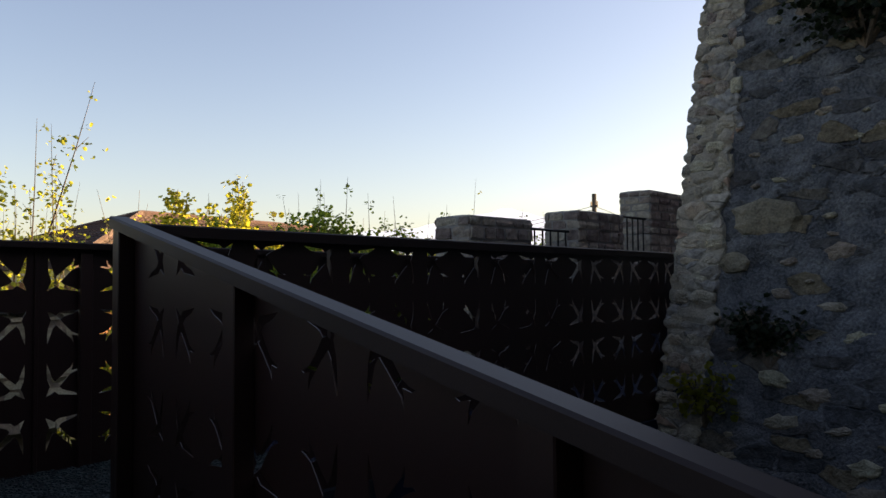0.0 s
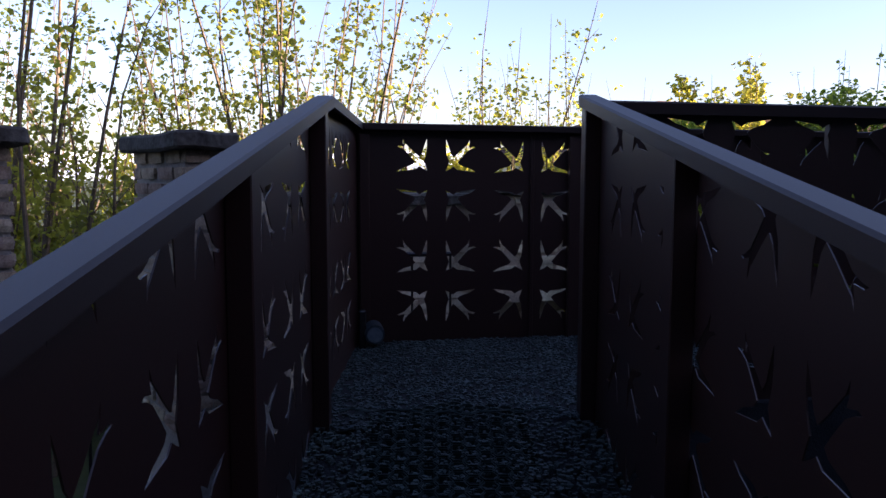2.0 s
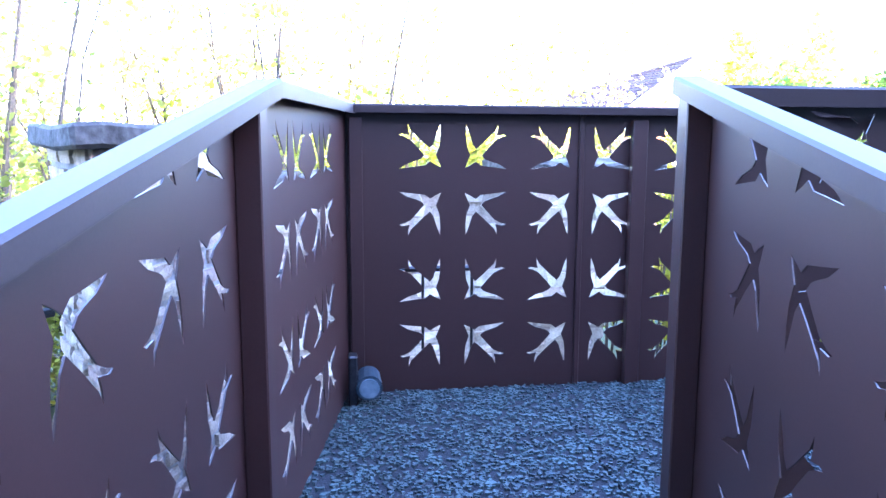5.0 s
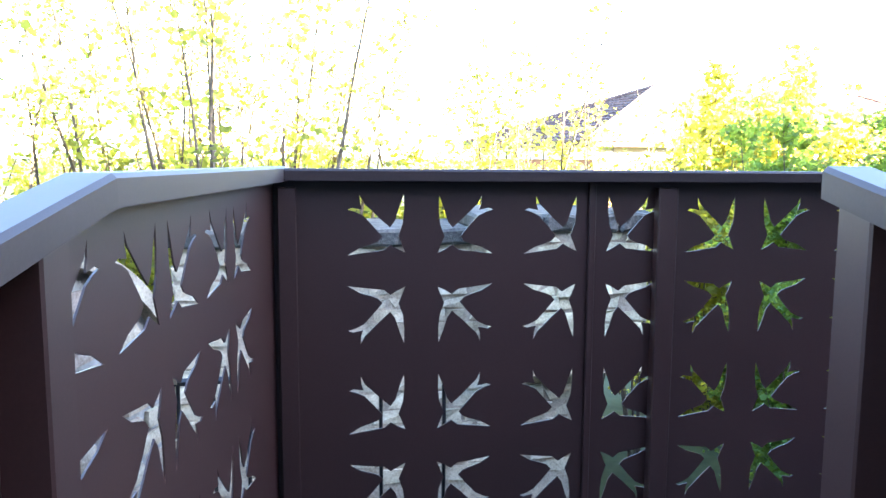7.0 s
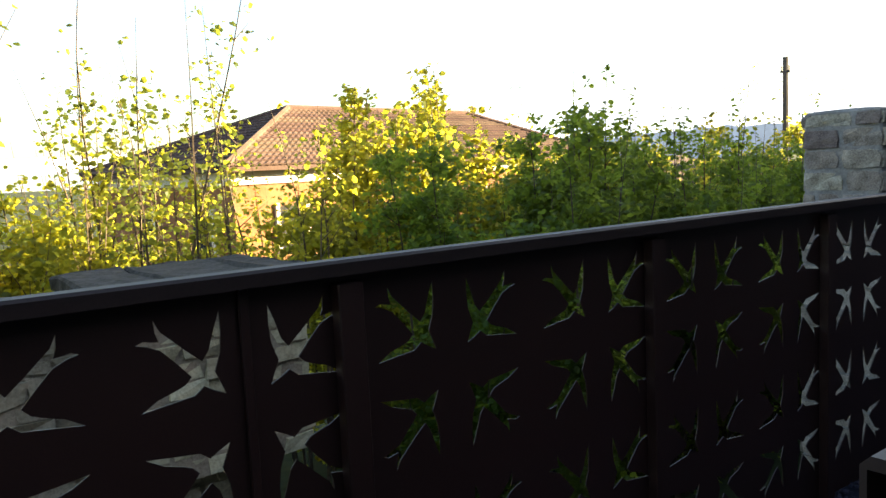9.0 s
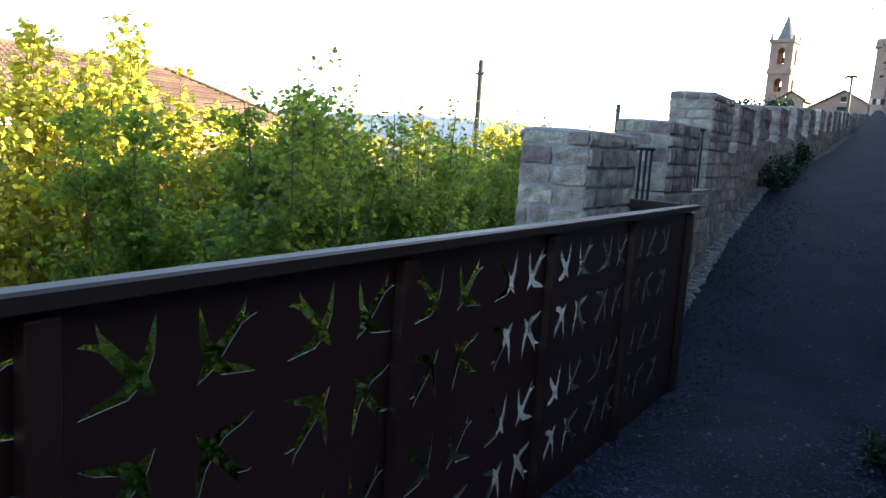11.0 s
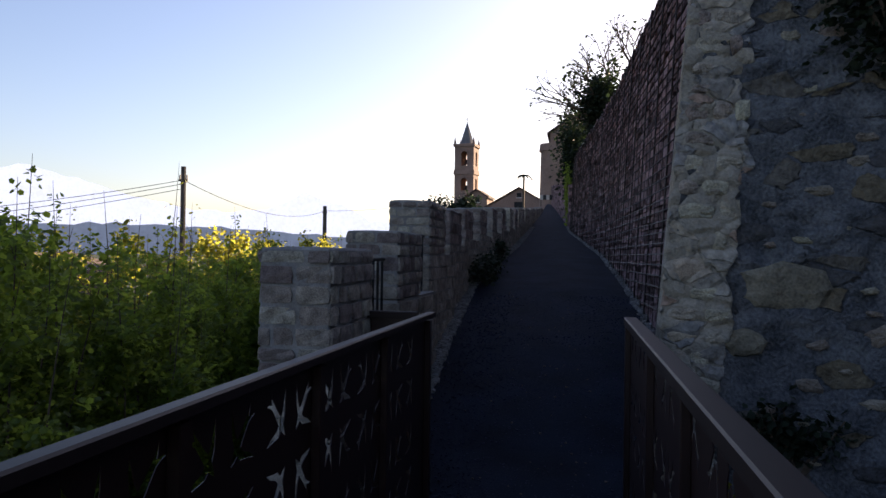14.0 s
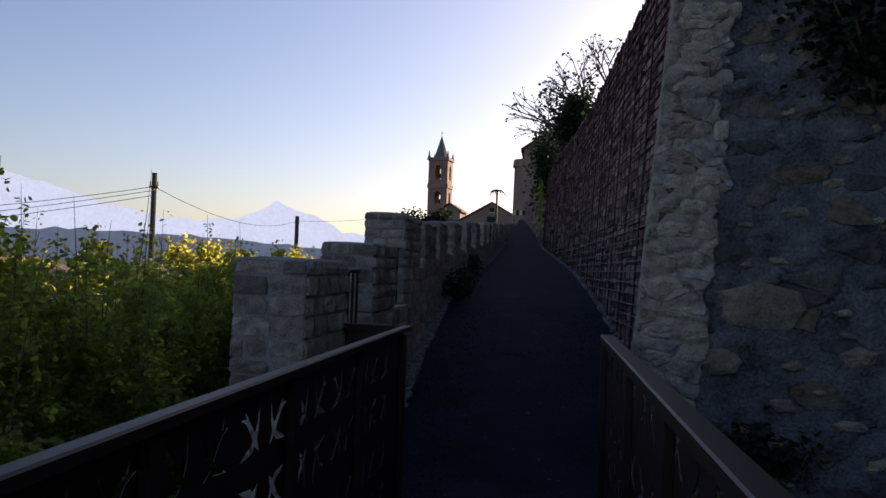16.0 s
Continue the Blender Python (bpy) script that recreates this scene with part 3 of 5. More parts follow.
bm = bmesh.new()
ny, nz = 250, 340
grid = []
for k in range(nz + 1):
    z = BZ0 + (BZ1 - BZ0) * k / nz
    row = []
    for i in range(ny + 1):
        f = i / ny
        y = bastion_edge(z) - 0.03 + (-5.6 - bastion_edge(z)) * f ** 1.5
        n1 = noise.fractal(Vector((y * 3.1, z * 4.2, 0.3)), 0.9, 2.0, 4)
        n2 = noise.noise(Vector((y * 1.1, z * 1.3, 7.7)))
        warp = 0.10 * noise.noise(Vector((y * 3, z * 3, 4.4)))
        dist = noise.voronoi(Vector((y * 4.2 + warp * 2, z * 7.4 + warp * 3, 1.5)))[0]
        bulge = min(1.0, max(0.0, (dist[1] - dist[0]) * 3.2)) * min(1.0, max(0.0, 0.55 + 1.6 * noise.noise(Vector((y * 1.9, z * 2.3, 9.1)))))
        row.append(bm.verts.new((bastion_x(y, z) + 0.02 * n1 + 0.03 * n2 - 0.022 * bulge + 0.012, y + 0.012 * n1, z)))
    grid.append(row)
for k in range(nz):
    for i in range(ny):
        f = bm.faces.new((grid[k][i], grid[k][i + 1], grid[k + 1][i + 1], grid[k + 1][i]))
    a, b = grid[k][0], grid[k + 1][0]
    ra, rb = bm.verts.new((a.co.x + 0.45, a.co.y - 0.03, a.co.z)), bm.verts.new((b.co.x + 0.45, b.co.y - 0.03, b.co.z))
    rc, rd = bm.verts.new((a.co.x + 2.6, a.co.y - 0.7, a.co.z)), bm.verts.new((b.co.x + 2.6, b.co.y - 0.7, b.co.z))
    bm.faces.new((a, b, rb, ra))
    bm.faces.new((ra, rb, rd, rc))
ta = [grid[nz][0].co.copy(), grid[nz][ny].co.copy()]
top = [bm.verts.new(ta[0]), bm.verts.new(ta[1]), bm.verts.new((8, -5.6, BZ1)), bm.verts.new((7.4, -2.4, BZ1))]
bm.faces.new(top)
bmesh.ops.remove_doubles(bm, verts=bm.verts[:], dist=0.001)
bmesh.ops.recalc_face_normals(bm, faces=bm.faces[:])
core = part("mortar_face", bm, RUBBLE_MORTAR, bastion, "grey weathered mortar with embedded rubble")
for p in core.data.polygons:
    p.use_smooth = True

bm = bmesh.new()
prev = None
for k in range(401):
    z = -0.9 + 5.5 * k / 400
    e = bastion_edge(z)
    wid = quoin_width(z)
    row = []
    for j in range(31):
        y = e - wid * j / 30
        warp = noise.noise(Vector((y * 4, z * 4, 3.3)))
        dist = noise.voronoi(Vector((y * 5.6 + warp * 0.3, z * 8.8 + warp * 0.3, 5.5)))[0]
        bulge = min(1.0, max(0.0, (dist[1] - dist[0]) * 4.0))
        off = (0.006 + 0.025 * bulge) if j < 30 else -0.06
        v = bm.verts.new((bastion_x(y, z) - off + 0.010 * noise.fractal(Vector((y * 9, z * 9, 2)), 0.9, 2.0, 3), y + 0.02 * bulge * (j < 3) + 0.012 * noise.noise(Vector((1, y * 5, z * 9))), z))
        row.append(v)
    v = bm.verts.new((bastion_x(e, z) + 0.42, e - 0.02, z))
    row = [v] + row
    if prev:
        for j in range(len(row) - 1):
            f = bm.faces.new((prev[j], prev[j + 1], row[j + 1], row[j]))
    prev = row
bmesh.ops.recalc_face_normals(bm, faces=bm.faces[:])
quoin = part("corner_mortar", bm, QUOIN_MORTAR, bastion, "beige repair mortar and corner stones")
for p in quoin.data.polygons:
    p.use_smooth = True

# closing ground behind bastion and gabions; unseen far end raised to shade the lane
bm = bmesh.new()
prism(bm, [(5.2, -60, -3), (140, -60, -3), (140, 1.0, -3), (40, -1.2, -3), (7.6, -2.75, -3), (5.2, -5.5, -3)], [(5.2, -60, 4.6), (140, -60, 12.0), (140, 1.0, 12.0), (40, -1.2, 5.3), (7.6, -2.75, 4.6), (5.2, -5.5, 4.6)])
bmesh.ops.recalc_face_normals(bm, faces=bm.faces[:])
tagged(part("ground_terrace", bm, GRASS, None), "grassy terrace held up by the walls, its far end raised to shade the lane", "ground", "", "structure")

# unseen plain walls behind the ramp, added to hold skylight off it
bm = bmesh.new()
box(bm, -8.5, -12.0, -2.0, 5.6, -11.0, 8.0)
tagged(part("wall_unseen_south", bm, RUBBLE_MORTAR, None), "tall plain unseen wall behind the ramp, added to cut skylight", "wall", "", "structure")
bm = bmesh.new()
box(bm, -9.5, -12.0, -2.0, -8.5, -3.5, 7.0)
tagged(part("wall_unseen_west", bm, RUBBLE_MORTAR, None), "plain unseen wall on the slope's far side, added to cut skylight", "wall", "", "structure")

# ---- gabion wall ----
gabion = thing("gabion_wall", "tall wall of wired stone along the lane", "stone wall")
GTOP = 4.65


def gab_y(x, z):
    return edge_right(x) - 0.01 - 0.05 * (z - floor_z(x))


bm = bmesh.new()
prev = None
for i in range(29):
    x = 5.4 + 0.75 * i
    pts = [(x, gab_y(x, z) - 0.08, z) for z in (floor_z(x) - 0.5, GTOP)] + [(x, gab_y(x, GTOP) - 0.6, GTOP), (x, gab_y(x, GTOP) - 0.6, -0.5)]
    row = [bm.verts.new(p) for p in pts]
    if prev:
        for j in range(4):
            bm.faces.new((prev[j], prev[(j + 1) % 4], row[(j + 1) % 4], row[j]))
    prev = row
bmesh.ops.recalc_face_normals(bm, faces=bm.faces[:])
part("earth_core", bm, EARTH, gabion)

rnd = random.Random(5)
CUBE = np.array([(-1, -1, -1), (1, -1, -1), (1, 1, -1), (-1, 1, -1), (-1, -1, 1), (1, -1, 1), (1, 1, 1), (-1, 1, 1)], float) * 0.5
QUADS = np.array([(3, 2, 1, 0), (4, 5, 6, 7), (0, 1, 5, 4), (1, 2, 6, 5), (2, 3, 7, 6), (3, 0, 4, 7)])


def lumps(name, spots, material, parent, seed, jit=1.0):
    """Many small stones in one mesh. spots: rows of x, y, z, length, depth, height, turn."""
    g = np.random.default_rng(seed)
    n = len(spots)
    s = np.array(spots)
    v = np.repeat(CUBE[None], n, 0) * (1 + jit * g.uniform(-0.28, 0.12, (n, 8, 1)))
    v += jit * g.uniform(-0.11, 0.11, (n, 8, 3))
    v *= s[:, None, 3:6]
    c, w = np.cos(s[:, 6])[:, None], np.sin(s[:, 6])[:, None]
    x, y = v[:, :, 0] * c - v[:, :, 1] * w, v[:, :, 0] * w + v[:, :, 1] * c
    v = np.stack([x, y, v[:, :, 2]], 2) + s[:, None, :3]
    f = (QUADS[None] + 8 * np.arange(n)[:, None, None]).reshape(-1, 4)
    me = bpy.data.meshes.new(name)
    me.from_pydata(v.reshape(-1, 3).tolist(), [], f.tolist())
    me.materials.append(material)
    ob = new(name, me)
    ob.parent = parent
    return tagged(ob, kind="stuff")


spots = []
x = 5.4
z = -0.2
while z < GTOP:
    h = rnd.uniform(0.07, 0.13)
    x = 5.4
    while x < 26:
        w = rnd.uniform(0.20, 0.55) * (1 if x < 18 else 1.6)
        if z + h > floor_z(x) - 0.05:
            spots.append((x + w / 2, gab_y(x, z) - 0.05 + rnd.uniform(-0.008, 0.008), z + h / 2, w * 1.20, 0.16, h * 0.90, rnd.uniform(-0.02, 0.02)))
        x += w
    z += h
lumps("packed_stones", spots, GABION, gabion, 3, 0.7)
bm = bmesh.new()
for i in range(62):
    x = 5.5 + 0.33 * i
    rod(bm, (x, gab_y(x, floor_z(x)) + 0.06, floor_z(x)), (x, gab_y(x, GTOP) + 0.06, GTOP), 0.012 if i % 3 == 0 else 0.005, 3)
for k in range(40):
    z = 0.1 + 0.115 * k
    xs = [x for x in [5.5 + 1.5 * i for i in range(14)] if floor_z(x) < z]
    if z < GTOP and len(xs) > 1:
        tube(bm, [(x, gab_y(x, z) + 0.06, z) for x in xs], [0.009] * len(xs), 3)
part("wire_mesh", bm, WIRE, gabion, "dark square steel wire mesh")
bm = bmesh.new()
xs = [5.6 + 1.7 * i for i in range(13)]
tube(bm, [(x, gab_y(x, GTOP) - 0.01, GTOP + 0.02) for x in xs], [0.03] * len(xs), 6)
part("top_rail", bm, IRON, gabion)

bm = bmesh.new()
prev = None
for i in range(30):
    x = 26.2 + 1.3 * i
    row = [bm.verts.new((x, edge_right(x) - 0.03, floor_z(x) - 0.5)), bm.verts.new((x, edge_right(x) - 0.08, floor_z(x) + 1.5)), bm.verts.new((x, edge_right(x) - 0.58, floor_z(x) + 1.5)), bm.verts.new((x, edge_right(x) - 0.58, floor_z(x) - 0.5))]
    if prev:
        for j in range(4):
            bm.faces.new((prev[j], prev[(j + 1) % 4], row[(j + 1) % 4], row[j]))
    else:
        bm.faces.new(row)
    prev = row
bm.faces.new(prev[::-1])
bmesh.ops.recalc_face_normals(bm, faces=bm.faces[:])
low_wall = thing("lane_wall", "lower reddish stone wall under ivy along the lane", "stone wall")
part("earth_core", bm, EARTH, low_wall)
spots = []
for k in range(14):
    x = 26.3
    while x < 62:
        w = rnd.uniform(0.35, 0.8)
        z = floor_z(x) - 0.05 + 0.115 * k
        spots.append((x + w / 2, edge_right(x) - 0.01, z, w * 0.96, 0.14, 0.105, 0.04))
        x += w
lumps("packed_stones", spots, GABION, low_wall, 6, 0.6)

# ---- crenellated parapet along the lane ----
BLOCKS = [stone_data("block", BLOCK, 40 + i, 0.09) for i in range(6)]


def courses(x0, x1, y0, y1, z0, z1, seed, lean=0.0):
    """Places of blocks round the four faces: x, y, z, length, depth, height, turn."""
    g = random.Random(seed)
    res = []
    z = z0
    while z < z1 - 0.03:
        h = min(g.uniform(0.075, 0.135), z1 - z)
        for face in range(4):
            a, b = (x0, x1) if face in (0, 2) else (y0, y1)
            p = a
            while p < b - 0.02:
                w = min(g.uniform(0.13, 0.27), b - p)
                if b - p - w < 0.06:
                    w = b - p
                q = g.uniform(-0.006, 0.009)
                m = p + w / 2
                if face == 0:
                    res.append((m, y0 + 0.056 - q, z + h / 2, w - 0.012, 0.12, h - 0.012, 0))
                elif face == 2:
                    res.append((m, y1 - 0.056 + q, z + h / 2, w - 0.012, 0.12, h - 0.012, 0))
                elif face == 3:
                    res.append((x0 + 0.056 - q, m, z + h / 2, 0.12, w - 0.012, h - 0.012, 0))
                else:
                    res.append((x1 - 0.056 + q, m, z + h / 2, 0.12, w - 0.012, h - 0.012, 0))
                p += w
        z += h
    return res


def merlon(x0, x1, y0, y1, zb, zt, seed, near):
    ob = thing("merlon", "squared stone merlon of the lane's parapet", "merlon", "merlons of the parapet")
    bm = bmesh.new()
    box(bm, x0 + 0.009, y0 + 0.009, zb, x1 - 0.009, y1 - 0.009, zt - 0.005, 0.01)
    part("mortar_core", bm, MORTAR, ob)
    res = courses(x0, x1, y0, y1, zb, zt - 0.012, seed)
    g = random.Random(seed + 99)
    if near:
        for r in res:
            put("stone_block", g.choice(BLOCKS), ob, Matrix.Translation(r[:3]) @ Matrix.Diagonal((r[3], r[4], r[5], 1)))
    else:
        lumps("masonry", res, BLOCK, ob, seed, 0.35)
    bm = bmesh.new()
    box(bm, x0 + 0.03, y0 + 0.03, zt - 0.05, x1 - 0.03, y1 - 0.03, zt, 0.012)
    bmesh.ops.subdivide_edges(bm, edges=[e for e in bm.edges if e.calc_length() > 0.2], cuts=4)
    for v in bm.verts:
        v.co += Vector((1, 1, 0.8)) * 0.012 * noise.noise(v.co * 9)
    part("top_bedding", bm, MORTAR, ob)
    return ob


parapet = thing("stone_parapet", "low squared stone parapet wall beside the lane", "stone wall")
M_X = [4.20, 5.88, 7.52]
M_TOP = [1.472, 1.622, 1.972]
while M_X[-1] < 40:
    M_X.append(M_X[-1] + 1.62)
    M_TOP.append(float(np.interp(M_X[-1], (9.1, 15, 25, 38, 42), (1.985, 2.375, 2.995, 3.81, 4.1))))
spots = []
bm = bmesh.new()
for i, x in enumerate(M_X):
    y0 = 0.015 + edge_left(x + 0.4)
    sill = min(M_TOP[i] - 0.42, floor_z(x + 0.8) + 0.86)
    x1 = M_X[i + 1] if i + 1 < len(M_X) else x + 1.62
    merlon(x, x + 0.90, y0, y0 + 0.42, sill, M_TOP[i], 100 + i, i < 3)
    bm = bmesh.new()
    box(bm, x + 0.005, y0 + 0.009, floor_z(x) - 2.2, x1 + 0.002, y0 + 0.411, sill - 0.002)
    part("mortar_core", bm, MORTAR, parapet)
    spots += courses(x, x1, y0, y0 + 0.42, floor_z(x) - (0.9 if i < 3 else 0.25), sill, 300 + i)
lumps("masonry", spots, BLOCK, parapet, 17, 0.35)

for gx0, gx1, gz0, gz1, gy in ((5.1, 5.88, 0.62, 1.40, 0.50), (6.78, 7.52, 0.82, 1.62, 0.52)):
    grate = thing("iron_grate", "black iron bars closing a gap of the parapet", "grate", "iron grates")
    bm = bmesh.new()
    rod(bm, (gx0 + 0.01, gy, gz1), (gx1 - 0.01, gy, gz1), 0.014, 6)
    part("top_rail", bm, IRON, grate)
    bm = bmesh.new()
    rod(bm, (gx0 + 0.01, gy, gz0), (gx1 - 0.01, gy, gz0), 0.012, 6)
    part("bottom_rail", bm, IRON, grate)
    for k in range(6):
        bx_ = gx0 + 0.06 + (gx1 - gx0 - 0.12) * k / 5
        bm = bmesh.new()
        rod(bm, (bx_, gy, gz0 - 0.03), (bx_, gy, gz1), 0.010, 6)
        part("bar", bm, IRON, grate)

# ---- town on the hill ----
bm = bmesh.new()
prism(bm, [(58, -30, -4), (300, -60, -4), (300, 34, -4), (120, 17, -4), (58, 3.5, -4)], [(58, -30, 4.9), (300, -60, 10), (300, 34, 10), (120, 17, 8), (58, 3.5, 4.9)])
bmesh.ops.recalc_face_normals(bm, faces=bm.faces[:])
tagged(part("ground_hill", bm, GRASS, None), "hill on which the town stands", "ground", "", "structure")

tower = thing("bell_tower", "pink-beige brick bell tower with grey spire", "tower", at=(155.9, 20.8, 0), turn=-8)


def arch_frame(bm, w, h, wo, ho, depth, z):
    """A wall slab w wide and h high with an arched opening wo by ho through it, at height z, facing -X."""
    out = [(-w / 2, 0), (w / 2, 0), (w / 2, h), (-w / 2, h)]
    zc = (h - ho) / 2
    inn = [(-wo / 2, zc), (wo / 2, zc)] + [(wo / 2 * math.cos(a), zc + ho - wo / 2 + wo / 2 * math.sin(a)) for a in [math.pi * k / 8 for k in range(9)]]
    for off in (0, depth):
        es = []
        for ring in (out, inn):
            vs = [bm.verts.new((off, p[0], z + p[1])) for p in ring]
            es += [bm.edges.new((vs[i], vs[(i + 1) % len(vs)])) for i in range(len(vs))]
        bmesh.ops.triangle_fill(bm, use_beauty=True, use_dissolve=False, edges=es)
    for ring in (out, inn):
        n = len(ring)
        f, g = [bm.verts.new((0, p[0], z + p[1])) for p in ring], [bm.verts.new((depth, p[0], z + p[1])) for p in ring]
        for i in range(n):
            bm.faces.new((f[i], f[(i + 1) % n], g[(i + 1) % n], g[i]))


bm = bmesh.new()
W = 4.0
box(bm, -W / 2, -W / 2, 4, W / 2, W / 2, 13.8)
part("shaft", bm, TOWN, tower)
for z0, h, wo, ho in ((13.8, 4.0, 1.3, 2.5), (18.6, 4.8, 1.2, 2.9)):
    for q in range(4):
        bm = bmesh.new()
        arch_frame(bm, W - (0.8 if q % 2 else 0), h, wo, ho, 0.4, 0)
        ob = part("belfry_wall", bm, TOWN, tower)
        ob.matrix_basis = pose(0, 0, z0, 0, 0, 90 * q) @ Matrix.Translation((-W / 2, 0, 0))
bm = bmesh.new()
box(bm, -W / 2 - 0.15, -W / 2 - 0.15, 17.8, W / 2 + 0.15, W / 2 + 0.15, 18.6)
part("string_course", bm, TOWN, tower)
bm = bmesh.new()
box(bm, -W / 2 - 0.25, -W / 2 - 0.25, 23.4, W / 2 + 0.25, W / 2 + 0.25, 23.95)
part("cornice", bm, TOWN, tower)
bm = bmesh.new()
prism(bm, [(1.55 * math.cos(math.pi * k / 4), 1.55 * math.sin(math.pi * k / 4), 23.95) for k in range(8)], [(0.05 * math.cos(math.pi * k / 4), 0.05 * math.sin(math.pi * k / 4), 28.6) for k in range(8)])
part("spire", bm, SPIRE, tower)
bm = bmesh.new()
rod(bm, (0, 0, 28.4), (0, 0, 29.6), 0.06)
rod(bm, (0, -0.3, 29.2), (0, 0.3, 29.2), 0.05)
part("cross", bm, IRON, tower)
for sx in (-1, 1):
    for sy in (-1, 1):
        bm = bmesh.new()
        rod(bm, (sx * 1.95, sy * 1.95, 23.95), (sx * 1.95, sy * 1.95, 25.3), 0.28, 6, 0.06)
        part("pinnacle", bm, TOWN, tower)
for z0 in (15.4, 20.6):
    bm = bmesh.new()
    prism(bm, [(0.5 * math.cos(math.pi * k / 5), 0.5 * math.sin(math.pi * k / 5), z0 - 0.6) for k in range(10)], [(0.25 * math.cos(math.pi * k / 5), 0.25 * math.sin(math.pi * k / 5), z0 + 0.3) for k in range(10)])
    part("bell", bm, IRON, tower)


def town_house(name, label, x, y, w, d, z0, ze, zr, turn, windows, roof=ROOF_TILE, wall=TOWN):
    """A gabled building: gable towards the camera, its ridge running away."""
    ob = thing(name, label, "building", "buildings of the town", at=(x, y, 0), turn=turn)
    bm = bmesh.new()
    sec = [(-w / 2, z0), (w / 2, z0), (w / 2, ze), (0, zr), (-w / 2, ze)]
    prism(bm, [(0, a, b) for a, b in sec], [(d, a, b) for a, b in sec])
    bmesh.ops.recalc_face_normals(bm, faces=bm.faces[:])
    part("wall", bm, wall, ob)
    bm = bmesh.new()
    for s in (-1, 1):
        e = 0.35
        zz = ze - (zr - ze) * e / (w / 2)
        prism(bm, [(-e, s * (w / 2 + e), zz + 0.02), (-e, 0, zr + 0.02), (-e, 0, zr + 0.3), (-e, s * (w / 2 + e), zz + 0.3)], [(d, s * (w / 2 + e), zz + 0.02), (d, 0, zr + 0.02), (d, 0, zr + 0.3), (d, s * (w / 2 + e), zz + 0.3)])
    bmesh.ops.recalc_face_normals(bm, faces=bm.faces[:])
    part("roof", bm, roof, ob)
    for wy, wz, ww, wh in windows:
        bm = bmesh.new()
        box(bm, -0.03, wy - ww / 2, wz, 0.1, wy + ww / 2, wz + wh)
        part("window", bm, DARK, ob)
        bm = bmesh.new()
        box(bm, -0.08, wy - ww / 2 - 0.1, wz - 0.15, 0.08, wy + ww / 2 + 0.1, wz - 0.01)
        part("sill", bm, PLASTER, ob)
    return ob


town_house("church", "stone church with gabled front and round window", 139, 8.9, 12, 18, 5, 10.2, 13.6, -4, [(0, 8.6, 1.7, 2.6), (0, 12.0, 0.8, 0.8), (3.5, 9, 0.9, 1.2)])
town_house("chapel_gable", "small gabled bell wall beside the church", 146, 17.5, 4.2, 6, 5, 12.6, 13.9, -6, [(0, 11.6, 1.2, 1.0)])
town_house("town_house", "tall plastered town house with tiled roof", 92, -0.9, 5.8, 16, 4, 16.0, 18.0, 0, [(1.2, 11, 0.9, 1.5), (-1.0, 7.5, 0.9, 1.5)], ROOF_TILE, TOWN)
ob = thing("round_tower", "rounded old masonry tower at the lane's top", "tower", "buildings of the town", at=(86, 1.25, 0))
bm = bmesh.new()
prism(bm, [(1.7 * math.cos(math.pi * k / 10), 1.7 * math.sin(math.pi * k / 10), 4) for k in range(20)], [(1.55 * math.cos(math.pi * k / 10), 1.55 * math.sin(math.pi * k / 10), 13.0) for k in range(20)])
part("wall", bm, TOWN, ob)
bm = bmesh.new()
prism(bm, [(1.75 * math.cos(math.pi * k / 10), 1.75 * math.sin(math.pi * k / 10), 13.0) for k in range(20)], [(1.65 * math.cos(math.pi * k / 10), 1.65 * math.sin(math.pi * k / 10), 13.8) for k in range(20)])
part("battlement", bm, TOWN, ob)
barrier = thing("road_barrier", "white and blue striped barrier across the lane's end", "barrier", at=(57, 0.5 * (edge_left(57) + edge_right(57)), floor_z(57)))
for k in range(6):
    bm = bmesh.new()
    box(bm, -0.03, -0.69 + 0.23 * k, 0.45, 0.03, -0.47 + 0.23 * k, 0.8, 0.02)
    part("stripe", bm, PLASTER if k % 2 else IRON, barrier)
for s in (-0.6, 0.6):
    bm = bmesh.new()
    rod(bm, (0, s, -0.05), (0, s, 0.5), 0.03)
    part("leg", bm, IRON, barrier)

# ---- house below the hedge ----
house = thing("villa", "low orange brick house with hipped terracotta roof", "house", at=(8.2, 19.1, 0), turn=math.degrees(math.atan2(0.19, 0.98)))
HL, HD, HE, HR = 20.0, 9.2, 1.55, 3.64
bm = bmesh.new()
box(bm, 0.5, 0.5, -4.5, HL - 0.5, HD - 0.5, HE - 0.15)
part("wall", bm, HOUSE_WALL, house)
bm = bmesh.new()
box(bm, 0.42, 0.42, HE - 0.5, HL - 0.42, HD - 0.42, HE - 0.1)
part("cornice", bm, PLASTER, house)
R0, R1 = (HD / 2 + 1.15, HD / 2, HR), (HL - HD / 2 + 0.45, HD / 2, HR)
C = [(0, 0, HE), (HL, 0, HE), (HL, HD, HE), (0, HD, HE)]
bm = bmesh.new()
vb = [bm.verts.new(c) for c in C] + [bm.verts.new(R0), bm.verts.new(R1)]
vl = [bm.verts.new((c[0], c[1], HE - 0.12)) for c in C]
for f in ((0, 1, 5, 4), (1, 2, 5), (2, 3, 4, 5), (3, 0, 4)):
    bm.faces.new([vb[i] for i in f])
for i in range(4):
    bm.faces.new((vl[i], vl[(i + 1) % 4], vb[(i + 1) % 4], vb[i]))
bm.faces.new(vl[::-1])
roof = part("roof", bm, ROOF_TILE, house)


